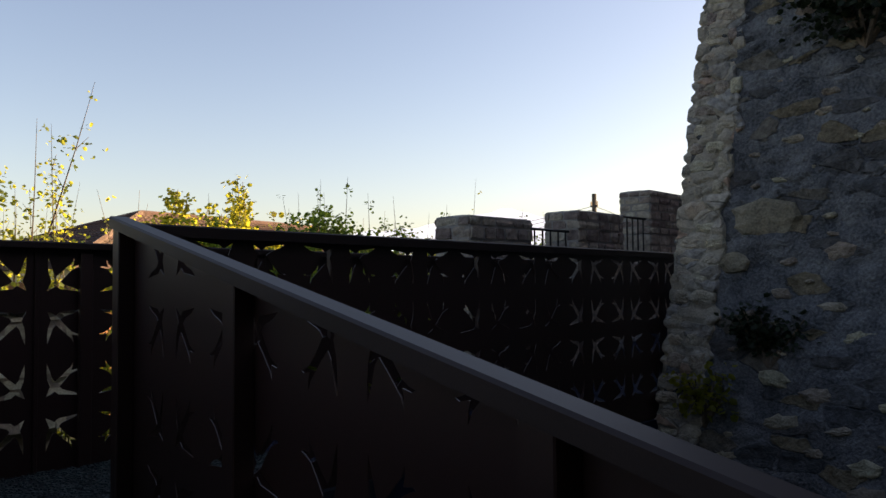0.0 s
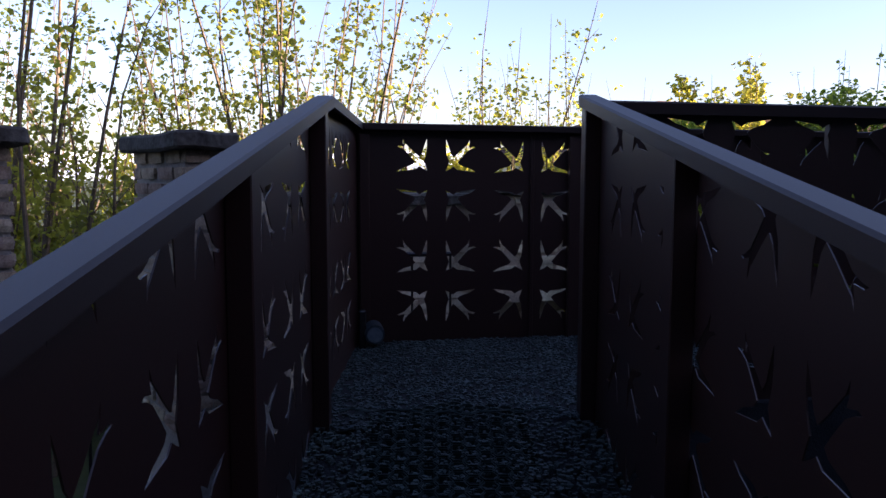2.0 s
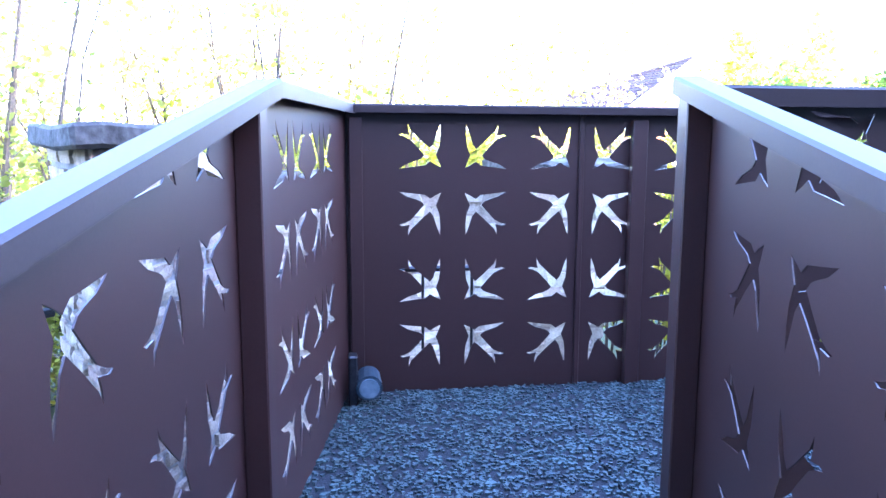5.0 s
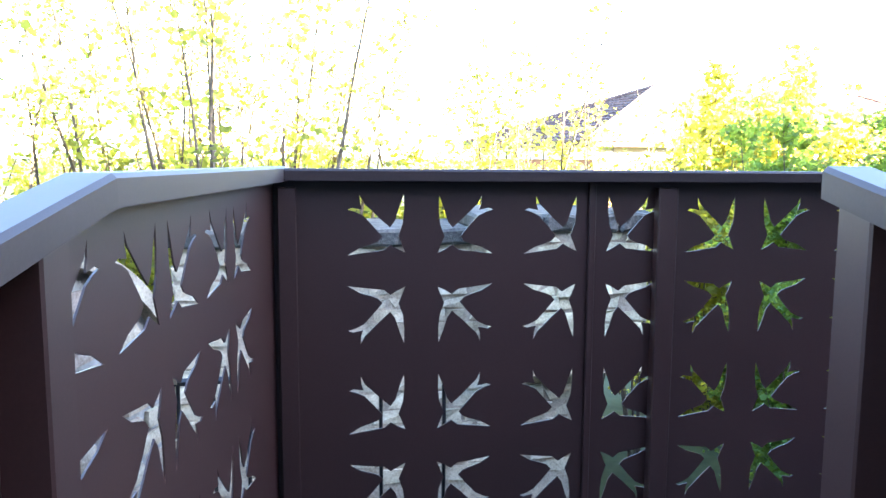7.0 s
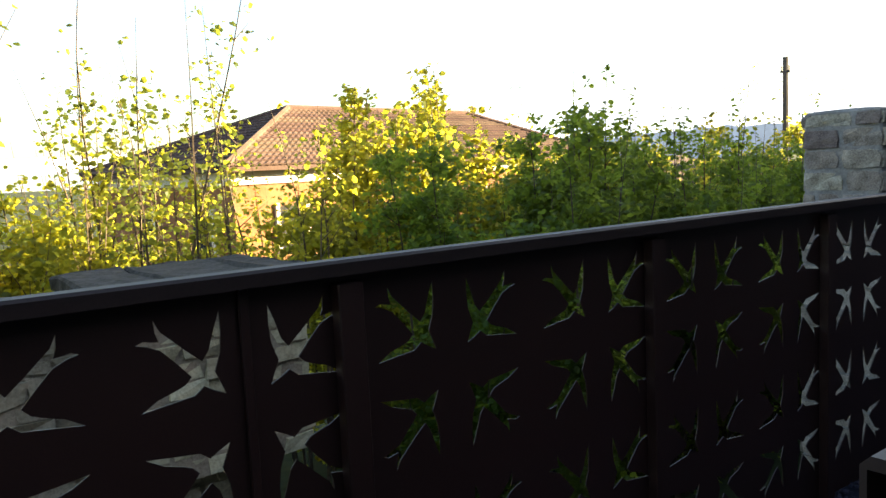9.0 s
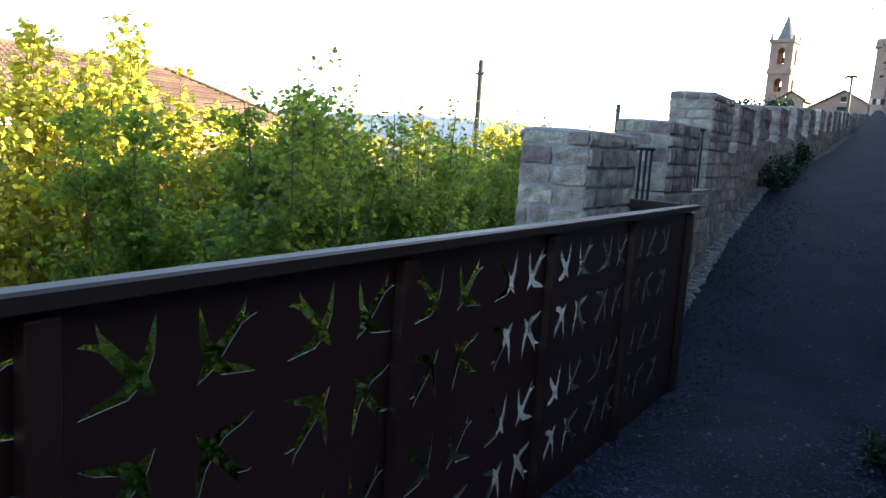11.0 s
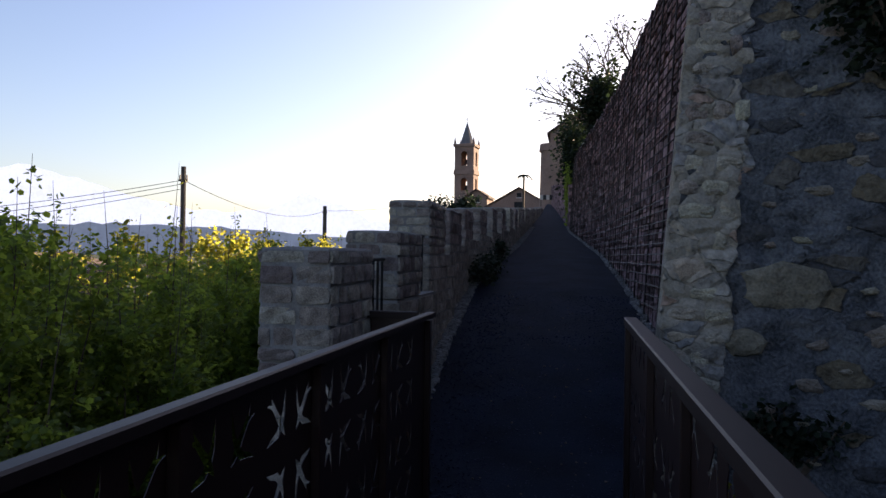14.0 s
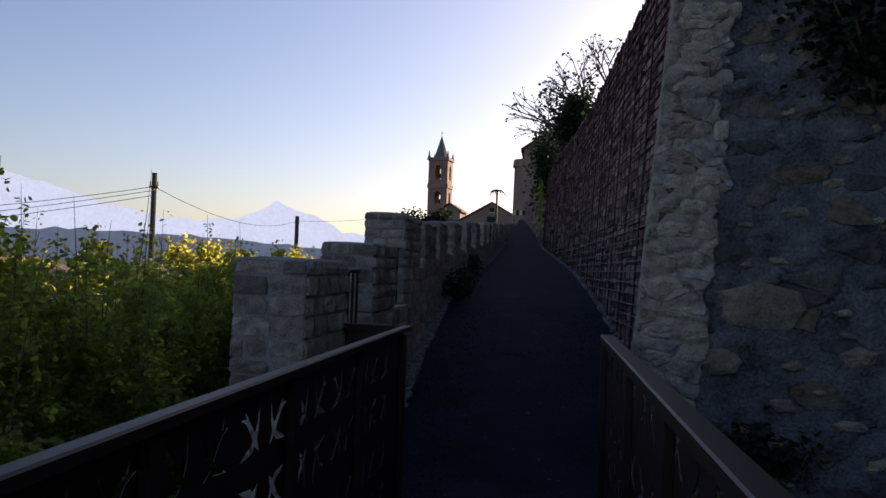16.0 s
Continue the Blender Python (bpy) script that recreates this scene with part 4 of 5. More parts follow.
def tile_rows(name, a, b, ra, rb, n):
    """Overlapping rows of roof tiles up one face, between eave a-b and ridge ra-rb."""
    a, b, ra, rb = map(Vector, (a, b, ra, rb))
    nrm = (b - a).cross(ra - a).normalized()
    if nrm.z < 0:
        nrm = -nrm
    for i in range(n):
        f0, f1 = i / n, (i + 1.15) / n
        f1 = min(f1, 1.0)
        p = [a.lerp(ra, f0), b.lerp(rb, f0), b.lerp(rb, f1), a.lerp(ra, f1)]
        bm = bmesh.new()
        m = max(2, int((p[1] - p[0]).length / 0.12))
        prev = None
        for k in range(m + 1):
            t = k / m
            up = 0.03 * (k % 2)
            lo, hi = p[0].lerp(p[1], t) + nrm * (0.07 + up), p[3].lerp(p[2], t) + nrm * (0.02 + up)
            row = [bm.verts.new(lo - nrm * 0.05), bm.verts.new(lo), bm.verts.new(hi)]
            if prev:
                bm.faces.new((prev[0], row[0], row[1], prev[1]))
                bm.faces.new((prev[1], row[1], row[2], prev[2]))
            prev = row
        part(name, bm, ROOF_TILE, roof)


tile_rows("tile_course", C[0], C[1], R0, R1, 17)
tile_rows("tile_course", C[3], C[0], R0, R0, 17)
for a, b in ((C[0], R0), (C[1], R1), (C[3], R0), (R0, R1)):
    bm = bmesh.new()
    rod(bm, Vector(a) + Z * 0.07, Vector(b) + Z * 0.07, 0.11, 6)
    part("ridge_tile", bm, ROOF_TILE, roof)
for wx in (2.5, 5.5, 9.0, 12.5, 16):
    bm = bmesh.new()
    box(bm, wx - 0.5, 0.44, -1.1, wx + 0.5, 0.6, 0.35)
    w = part("window", bm, DARK, house)
    for sx in (-0.62, 0.5):
        bm = bmesh.new()
        box(bm, wx + sx, 0.40, -1.2, wx + sx + 0.12, 0.52, 0.45)
        part("frame", bm, PLASTER, w)
for wy in (2.2, 5.6):
    bm = bmesh.new()
    box(bm, 0.44, wy - 0.5, -1.3, 0.6, wy + 0.5, 0.3)
    w = part("window", bm, DARK, house)
    bm = bmesh.new()
    box(bm, 0.38, wy - 0.75, -1.4, 0.5, wy - 0.52, 0.4, 0.01)
    part("shutter", bm, PLASTER, w)

far_roof = thing("farm_shed", "long low roof beyond the hedge", "shed", at=(34, 24, 0), turn=20)
bm = bmesh.new()
prism(bm, [(0, 0, -4), (0, 7, -4), (0, 7, 0.3), (0, 3.5, 1.3), (0, 0, 0.3)], [(16, 0, -4), (16, 7, -4), (16, 7, 0.3), (16, 3.5, 1.3), (16, 0, 0.3)])
bmesh.ops.recalc_face_normals(bm, faces=bm.faces[:])
part("roof", bm, ROOF_TILE, far_roof)

# ---- poles and wires ----
def pole(x, y, ztop, r, arms):
    ob = thing("utility_pole", "weathered wooden utility pole with crossarm", "utility pole", "utility poles", at=(x, y, 0))
    bm = bmesh.new()
    rod(bm, (0, 0, -6), (0, 0, ztop), r, 8, r * 0.75)
    part("shaft", bm, WOOD, ob)
    for k in range(arms):
        z = ztop - 0.6 - 0.4 * k
        bm = bmesh.new()
        box(bm, -0.05, -0.2, z, 0.05, 0.2, z + 0.08, 0.01)
        part("bracket", bm, IRON, ob)
        for s in (-0.16, 0.16):
            bm = bmesh.new()
            rod(bm, (0, s, z + 0.08), (0, s, z + 0.26), 0.035, 6)
            part("insulator", bm, PLASTER, ob)
    return ob


pole(29.4, 14.8, 4.90, 0.14, 1)
pole(62.0, 19.6, 5.4, 0.22, 1)


def wire(a, b, sag, r=0.015):
    ob = thing("overhead_cable", "thin black overhead cable", "cable", "overhead cables")
    bm = bmesh.new()
    a, b = Vector(a), Vector(b)
    tube(bm, [a.lerp(b, i / 14) - Z * sag * 4 * i / 14 * (1 - i / 14) for i in range(15)], [r] * 15, 4)
    part("strand", bm, IRON, ob)


for dz, k in ((0.0, 0), (-0.15, 1), (-0.35, 2)):
    wire((29.4, 14.8, 4.35 + dz), (20.0, 25.5 + 1.5 * k, 1.9 - 0.5 * k), 0.25, 0.012)
wire((29.4, 14.8, 4.35), (62.0, 19.6, 5.0), 0.9)
wire((62, 19.6, 5.0), (88, 14, 8.0), 0.4)


# ---- garden wall, piers and capped stone wall below ----
def capped_pier(a, b, depth, z0, z1, seed, label):
    """A brick pier whose face runs from a to b in plan, with a projecting stone slab."""
    a, b = Vector((*a, 0)), Vector((*b, 0))
    way = (b - a).normalized()
    back = Vector((-way.y, way.x, 0))
    if back.x < 0:
        back = -back
    ob = thing("brick_pier", label, "pier", "brick piers")
    w = (b - a).length
    base = Matrix.Translation(a) @ Matrix(((way.x, back.x, 0, 0), (way.y, back.y, 0, 0), (0, 0, 1, 0), (0, 0, 0, 1)))
    bm = bmesh.new()
    box(bm, 0.012, 0.012, z0, w - 0.012, depth - 0.012, z1 - 0.07)
    o = part("mortar_core", bm, MORTAR, ob)
    o.matrix_basis = base
    g = random.Random(seed)
    z = max(z0, -0.3)
    row = 0
    while z < z1 - 0.12:
        for face in range(4):
            ln = w if face % 2 == 0 else depth
            p = 0.0 if row % 2 else -0.10
            while p < ln:
                s, e = max(p, 0) + 0.005, min(p + 0.21, ln) - 0.005
                if e - s > 0.03:
                    m, q = (s + e) / 2, g.uniform(-0.003, 0.006)
                    loc = {0: (m, 0.05 - q), 2: (m, depth - 0.05 + q), 1: (w - 0.05 + q, m), 3: (0.05 - q, m)}[face]
                    dim = (e - s, 0.11) if face % 2 == 0 else (0.11, e - s)
                    put("brick", g.choice(BRICKS), ob, base @ Matrix.Translation((*loc, z + 0.03)) @ Matrix.Diagonal((*dim, 0.056, 1)))
                p += 0.22
        z += 0.07
        row += 1
    bm = bmesh.new()
    box(bm, -0.06, -0.06, z1 - 0.075, w + 0.06, depth + 0.06, z1, 0.012)
    bmesh.ops.subdivide_edges(bm, edges=[e for e in bm.edges if e.calc_length() > 0.2], cuts=3)
    for v in bm.verts:
        v.co += Vector((1, 1, 0.7)) * 0.02 * noise.noise(v.co * 6)
    o = part("stone_slab", bm, SLAB, ob, "pale lichened stone slab")
    o.matrix_basis = base
    return ob, base, w


BRICKS = [stone_data("brick", BRICK, 70 + i, 0.05) for i in range(5)]
capped_pier((-1.34, 0.08), (-1.02, -0.52), 0.16, -1.6, 1.02, 1, "pale brick gate pier with lichened slab, beside the ramp")
capped_pier((-2.17, -0.35), (-1.99, -0.70), 0.36, -1.8, 1.03, 2, "pale brick gate pier with slab, beyond the gate")

# wall sweeping down from the pier
sweep = thing("garden_wall", "dark brick garden wall with a curved, falling top", "brick wall")
pa, pb = Vector((-1.34, 0.08, 0)), Vector((-1.02, -0.52, 0))
way = Vector((0.33, 0.944, 0))
nrm = Vector((-way.y, way.x, 0))
s0 = pb + Vector((0.10, 0.05, 0))
LENGTH = 0.9


def sweep_top(t):
    return 0.42 + 0.50 * math.sqrt(max(0.0, 1 - t * t))


n = 20
for name, z0, z1, o0, o1, m in (("mortar_core", None, 0.0, 0.01, 0.10, MORTAR), ("coping", -0.004, 0.055, -0.035, 0.13, BRICK)):
    bm = bmesh.new()
    prev = None
    for i in range(n + 1):
        z = sweep_top(i / n)
        p = s0 + way * LENGTH * i / n
        lo = -1.8 if z0 is None else z + z0
        row = [bm.verts.new(q) for q in (p + nrm * o0 + Z * lo, p + nrm * o0 + Z * (z + z1), p + nrm * o1 + Z * (z + z1), p + nrm * o1 + Z * lo)]
        if prev:
            for j in range(4):
                bm.faces.new((prev[j], prev[(j + 1) % 4], row[(j + 1) % 4], row[j]))
        else:
            bm.faces.new(row)
        prev = row
    bm.faces.new(prev[::-1])
    bmesh.ops.recalc_face_normals(bm, faces=bm.faces[:])
    part(name, bm, m, sweep)
gb = random.Random(4)
frame_m = Matrix(((way.x, nrm.x, 0, 0), (way.y, nrm.y, 0, 0), (0, 0, 1, 0), (0, 0, 0, 1)))
for r in range(17):
    z = -0.25 + 0.07 * r
    p = 0.0 if r % 2 else -0.11
    while p < LENGTH:
        a, b = max(p, 0) + 0.005, min(p + 0.21, LENGTH) - 0.005
        if b - a > 0.03 and z + 0.06 < sweep_top(b / LENGTH):
            put("brick", gb.choice(BRICKS), sweep, Matrix.Translation(s0) @ frame_m @ Matrix.Translation(((a + b) / 2, 0.05 - gb.uniform(0, 0.006), z + 0.03)) @ Matrix.Diagonal((b - a, 0.11, 0.056, 1)))
        p += 0.22

hand = thing("iron_railing", "thin black iron railing beside the brick pier", "railing")
bm = bmesh.new()
rod(bm, (-1.34, 0.02, 0.35), (-1.70, -0.36, 0.35), 0.02, 8)
part("top_rail", bm, IRON, hand)
for k in range(5):
    t = (k + 0.5) / 5
    p = Vector((-1.34, 0.02, 0.35)).lerp(Vector((-1.70, -0.36, 0.35)), t)
    bm = bmesh.new()
    rod(bm, p, p - Z * 1.7, 0.009, 6)
    part("bar", bm, IRON, hand)

fence = thing("iron_railing", "low black iron railing behind the landing", "railing")
bm = bmesh.new()
rod(bm, (-0.95, 0.45, 0.40), (0.30, 0.45, 0.40), 0.014, 6)
part("top_rail", bm, IRON, fence)
for k in range(12):
    bm = bmesh.new()
    rod(bm, (-0.93 + 0.11 * k, 0.45, 0.40), (-0.93 + 0.11 * k, 0.45, -1.7), 0.007, 6)
    part("bar", bm, IRON, fence)

# stone wall with rough slab top below the landing
low = thing("stone_wall", "pale old stone wall with a rough slab top below the walkway", "stone wall")
bm = bmesh.new()
box(bm, -0.9, 2.48, -3, 1.62, 3.3, 0.62)
part("mortar_core", bm, PALE_STONE, low)
bm = bmesh.new()
box(bm, 0.97, 2.30, -0.2, 1.90, 3.20, 0.69)
part("raised_core", bm, PALE_STONE, low)
lumps("masonry", courses(0.96, 1.91, 2.29, 3.21, -0.2, 0.68, 63), PALE_STONE, low, 64)
lumps("masonry", courses(-0.91, 1.63, 2.47, 3.31, -0.9, 0.60, 61), PALE_STONE, low, 62)
g = random.Random(9)
x = -0.95
while x < 1.9:
    w = g.uniform(0.28, 0.5)
    up = 0.085 if x > 0.75 else 0.0
    bm = bmesh.new()
    box(bm, x, 2.42 - 2 * up, 0.60 + up, min(x + w - 0.012, 1.98), 3.36 - up, 0.70 + up, 0.015)
    bmesh.ops.subdivide_edges(bm, edges=[e for e in bm.edges if e.calc_length() > 0.15], cuts=4)
    for v in bm.verts:
        v.co += Vector((1, 1, 1.2)) * 0.022 * noise.noise(v.co * 7)
    part("slab", bm, SLAB, low)
    x += w


# ---- plants ----
def leaf_shape():
    pts = [(0, 0), (0.50, 0.30), (0.27, 0.88), (-0.27, 0.88), (-0.50, 0.30)]
    v = [(x, y, -0.3 * abs(x)) for x, y in pts]
    f = [(0, i, i + 1) for i in range(1, 4)]
    return np.array(v), np.array(f)


LEAF_V, LEAF_F = leaf_shape()


def leaves_mesh(name, spots, size, material, seed, droop=0.5):
    """One mesh of many leaves at the given places, each turned its own way."""
    g = np.random.default_rng(seed)
    n = len(spots)
    p = np.array(spots)
    az, tilt, roll = g.uniform(0, 2 * np.pi, n), g.normal(-droop, 0.5, n), g.normal(0, 0.5, n)
    sz = size * g.uniform(0.55, 1.2, n)
    fwd = np.stack([np.cos(az) * np.cos(tilt), np.sin(az) * np.cos(tilt), np.sin(tilt)], 1)
    side = np.stack([-np.sin(az), np.cos(az), np.zeros(n)], 1)
    up = np.cross(fwd, side)
    s2 = side * np.cos(roll)[:, None] + up * np.sin(roll)[:, None]
    u2 = np.cross(fwd, s2)
    v = p[:, None] + sz[:, None, None] * (LEAF_V[None, :, :1] * s2[:, None] + LEAF_V[None, :, 1:2] * fwd[:, None] + LEAF_V[None, :, 2:] * u2[:, None])
    f = (LEAF_F[None] + 5 * np.arange(n)[:, None, None]).reshape(-1, 3)
    me = bpy.data.meshes.new(name)
    me.from_pydata(v.reshape(-1, 3).tolist(), [], f.tolist())
    me.materials.append(material)
    return me


def sapling(label, height, stems, spread, n_leaves, size, seed, low=0.25, tips=1.0, twigs=5, material=None, bunch=4, wild=0.10):
    """Several thin stems from one stool with short side twigs; leaves thick below and thinning to bare shoots."""
    g = random.Random(seed)
    ob = thing("sapling", label, "tree", "maple saplings")
    spots = []
    lines = []
    for k in range(stems):
        bm = bmesh.new()
        az, lean = g.uniform(0, 6.28), g.uniform(0.05, 1.0) * spread
        h = height * g.uniform(0.55, 1.0) if k else height
        base = Vector((math.cos(az), math.sin(az), 0)) * 0.12
        end = Vector((math.cos(az) * lean, math.sin(az) * lean, h))
        pts = []
        wob = Vector((g.uniform(-1, 1), g.uniform(-1, 1), 0)) * wild
        for i in range(9):
            t = i / 8
            p = base.lerp(end, t) + wob * math.sin(t * 5 + k) * t
            p.z = h * t ** 0.95
            pts.append(p)
        r = 0.022 * (h / 4)
        tube(bm, pts, [r * (1 - i / 8.6) for i in range(9)], 4)
        lines.append((pts, h))
        for q in range(twigs):
            t = g.uniform(0.25, 0.9)
            i = int(t * 8)
            p = pts[i].lerp(pts[i + 1], t * 8 - i)
            d = Vector((g.uniform(-1, 1), g.uniform(-1, 1), g.uniform(0.5, 1.6))).normalized() * g.uniform(0.25, 0.6) * (1.2 - t)
            rod(bm, p, p + d, 0.005, 4, 0.002)
            lines.append(([p, p + d], 0))
        part("stem", bm, BARK, ob)
    for _ in range(n_leaves // bunch):
        pts, h = g.choice(lines)
        if h:
            t = low + (1 - low) * g.random() ** (1.2 / tips)
            i = min(7, int(t * 8))
            p = pts[i].lerp(pts[i + 1], t * 8 - i)
            sc = 0.16 * (1.25 - t)
        else:
            p = pts[0].lerp(pts[1], g.uniform(0.2, 1.0))
            sc = 0.09
        q = p + Vector((g.gauss(0, sc), g.gauss(0, sc), g.gauss(0, sc * 0.8)))
        for _k in range(bunch):
            spots.append(tuple(q + Vector((g.gauss(0, size * 0.5), g.gauss(0, size * 0.5), g.gauss(0, size * 0.4)))))
    me = leaves_mesh("crown", spots, size, material or LEAF, seed)
    put("crown", me, ob, Matrix())
    return ob


g = random.Random(21)
TALL = [sapling("tall thin maple sapling with sparse yellow-green leaves", 4.6 + 0.5 * i, 9, 1.7, 2200, 0.056, 200 + i, 0.22, 1.2, 13, LEAF_TALL, 2, 0.36) for i in range(4)]
HEDGE = [sapling("leafy maple sapling in the thicket below the walkway", 3.2 + 0.14 * i, 9, 0.7, 15000, 0.043, 220 + i, 0.06, 1.0, 8, LEAF_MID, 5) for i in range(4)]
BACK = [sapling("leafy maple sapling at the back of the thicket", 3.5 + 0.14 * i, 8, 0.85, 6500, 0.068, 230 + i, 0.15, 1.2, 5) for i in range(3)]
NEAR = [sapling("leafy sunlit maple sapling behind the thicket", 3.3 + 0.14 * i, 8, 0.85, 8500, 0.052, 250 + i, 0.12, 1.15, 6) for i in range(2)]
SHOOT = [sapling("single tall shoot rising out of the thicket", 3.5 + 0.25 * i, 2, 0.35, 260, 0.045, 260 + i, 0.3, 1.6, 4, None, 2) for i in range(3)]
MID = [sapling("yellow-green maple sapling in front of the house", 3.7 + 0.2 * i, 7, 0.8, 1500, 0.052, 280 + i, 0.15, 1.2, 7, None, 3, 0.15) for i in range(3)]
first = {}


def plant(kind, x, y, turn, dz=0.0):
    m = pose(x, y, ground_z(x, y) + dz, 0, 0, turn)
    if kind.name not in first:
        first[kind.name] = 1
        kind.matrix_basis = m
        return kind
    return copy_thing(kind, m)


for i in range(9):
    plant(g.choice(TALL), g.uniform(-1.8, 0.2), g.uniform(3.7, 5.4), g.uniform(0, 360), g.uniform(-0.7, -0.1))
for i in range(12):
    plant(g.choice(TALL), g.uniform(-8.0, 0.2), g.uniform(3.8, 8.5), g.uniform(0, 360), g.uniform(-1.2, -0.3))
for i in range(16):
    plant(g.choice(TALL), g.uniform(-9, -2.4), g.uniform(2.2, 5.2), g.uniform(0, 360), g.uniform(-0.9, -0.1))
for row, y in enumerate((2.2, 3.3, 4.6, 6.2)):
    x = (3.1, 4.0, 5.2, 6.5)[row]
    while x < (12, 20, 28, 34)[row]:
        plant(g.choice(HEDGE if row < 2 else NEAR if x < 9 else BACK), x, y + g.uniform(-0.4, 0.4) + 0.05 * x, g.uniform(0, 360), g.uniform(-0.45, 0.0) if row < 2 else g.uniform(-0.3, 0.12))
        x += g.uniform(0.55, 0.85) * (1 + 0.05 * row)
for i in range(6):
    plant(g.choice(SHOOT), g.uniform(1.6, 4.4), g.uniform(5.0, 8.0), g.uniform(0, 360), g.uniform(-0.4, 0.2))
for i in range(8):
    plant(g.choice(MID), g.uniform(1.2, 4.0), g.uniform(4.3, 7.2), g.uniform(0, 360), g.uniform(-0.5, 0.0))
for i in range(7):
    plant(g.choice(SHOOT), g.uniform(5.5, 13), g.uniform(2.4, 6.5), g.uniform(0, 360), g.uniform(-0.3, 0.2))
for i in range(14):
    plant(g.choice(NEAR), g.uniform(-8, 0.5), g.uniform(4.0, 9.0), g.uniform(0, 360), g.uniform(-0.4, 0.1))

for kind, x, y, dz in ((HEDGE[3], 4.4, 2.6, 0.0), (TALL[1], 2.15, 4.7, -0.9), (TALL[3], 1.5, 5.4, -1.1), (SHOOT[2], 2.5, 4.4, 0.3)):
    plant(kind, x, y, g.uniform(0, 360), dz)
for i in range(6):
    plant(g.choice(NEAR), g.uniform(0.5, 1.5), g.uniform(4.2, 6.8), g.uniform(0, 360), g.uniform(-0.5, -0.1))


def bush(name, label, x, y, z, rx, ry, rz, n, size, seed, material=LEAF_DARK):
    """A rounded, uneven mass of leaves on a few branches."""
    gg = random.Random(seed)
    ob = thing(name, label, "bush", at=(x, y, z))
    bm = bmesh.new()
    spots = []
    for k in range(12):
        a = gg.uniform(0, 6.28)
        e = Vector((math.cos(a) * rx * gg.uniform(0.3, 0.9), math.sin(a) * ry * gg.uniform(0.3, 0.9), rz * gg.uniform(0.3, 0.95)))
        rod(bm, (0, 0, -0.1), e, 0.012 + 0.01 * rz, 5, 0.004)
        for _ in range(n // 12):
            c = e * gg.uniform(0.35, 1.05)
            spots.append((c.x + gg.gauss(0, rx * 0.22), c.y + gg.gauss(0, ry * 0.22), max(0.0, c.z + gg.gauss(0, rz * 0.16))))
    part("branchwork", bm, BARK, ob)
    put("foliage", leaves_mesh("foliage", spots, size, material, seed), ob, Matrix())
    return ob


def shoot_bush(name, label, x, y, z, rx, ry, h, shoots, n, size, seed, material):
    """Many upright shoots from one stool, leafy from foot to tip, with an uneven top."""
    gg = random.Random(seed)
    ob = thing(name, label, "tree", at=(x, y, z))
    lines = []
    for k in range(shoots):
        bm = bmesh.new()
        a, rho = gg.uniform(0, 6.28), math.sqrt(gg.random())
        foot = Vector((math.cos(a) * rx * rho * 0.75, math.sin(a) * ry * rho * 0.75, -0.1))
        tip = Vector((math.cos(a) * rx * rho, math.sin(a) * ry * rho, h * (1 - 0.36 * rho ** 2.5) * gg.uniform(0.86, 1.06)))
        pts = [foot.lerp(tip, i / 6) + Vector((math.cos(a), math.sin(a), 0)) * 0.12 * rx * math.sin(math.pi * i / 6) + Vector((gg.gauss(0, 0.02), gg.gauss(0, 0.02), 0)) for i in range(7)]
        tube(bm, pts, [0.014 * (1 - i / 7) + 0.002 for i in range(7)], 4)
        part("stem", bm, BARK, ob)
        lines.append(pts)
    spots = []
    for _ in range(n // 3):
        pts = gg.choice(lines)
        t = gg.uniform(0.04, 1.0) ** 0.85 * 5.999
        p = pts[int(t)].lerp(pts[int(t) + 1], t - int(t))
        sc = 0.19 - 0.02 * t
        q = p + Vector((gg.gauss(0, sc), gg.gauss(0, sc), gg.gauss(0, sc * 0.6)))
        spots += [tuple(q + Vector((gg.gauss(0, size * 0.5), gg.gauss(0, size * 0.5), gg.gauss(0, size * 0.35)))) for _k in range(3)]
    put("foliage", leaves_mesh("foliage", spots, size, material, seed), ob, Matrix())
    return ob


shoot_bush("young_maple", "dense bushy young maple with bright yellow-green leaves", 4.95, 5.75, -2.0, 1.42, 1.2, 4.2, 70, 33000, 0.076, 240, LEAF)
for i in range(16):
    bx_, by_ = -22 + 2.0 * i, 15 + g.uniform(-2, 4) - (0.4 * max(0, -22 + 2.0 * i))
    bush("thicket", "distant sunlit thicket below the walkway", bx_, by_, ground_z(bx_, by_) - 0.1, 2.0, 1.6, 3.2 + g.uniform(-0.5, 0.9), 1500, 0.16, 400 + i, LEAF)
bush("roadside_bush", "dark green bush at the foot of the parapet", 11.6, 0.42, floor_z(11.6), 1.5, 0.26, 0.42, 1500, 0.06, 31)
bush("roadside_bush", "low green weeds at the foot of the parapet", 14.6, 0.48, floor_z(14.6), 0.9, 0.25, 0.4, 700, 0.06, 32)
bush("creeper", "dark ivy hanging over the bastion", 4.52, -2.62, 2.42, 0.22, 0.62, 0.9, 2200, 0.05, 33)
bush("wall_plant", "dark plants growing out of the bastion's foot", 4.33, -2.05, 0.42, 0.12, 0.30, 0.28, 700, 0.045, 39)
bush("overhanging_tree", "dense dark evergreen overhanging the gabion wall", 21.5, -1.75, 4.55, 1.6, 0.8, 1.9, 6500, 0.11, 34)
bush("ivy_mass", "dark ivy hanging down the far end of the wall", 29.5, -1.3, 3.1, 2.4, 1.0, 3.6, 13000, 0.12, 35)
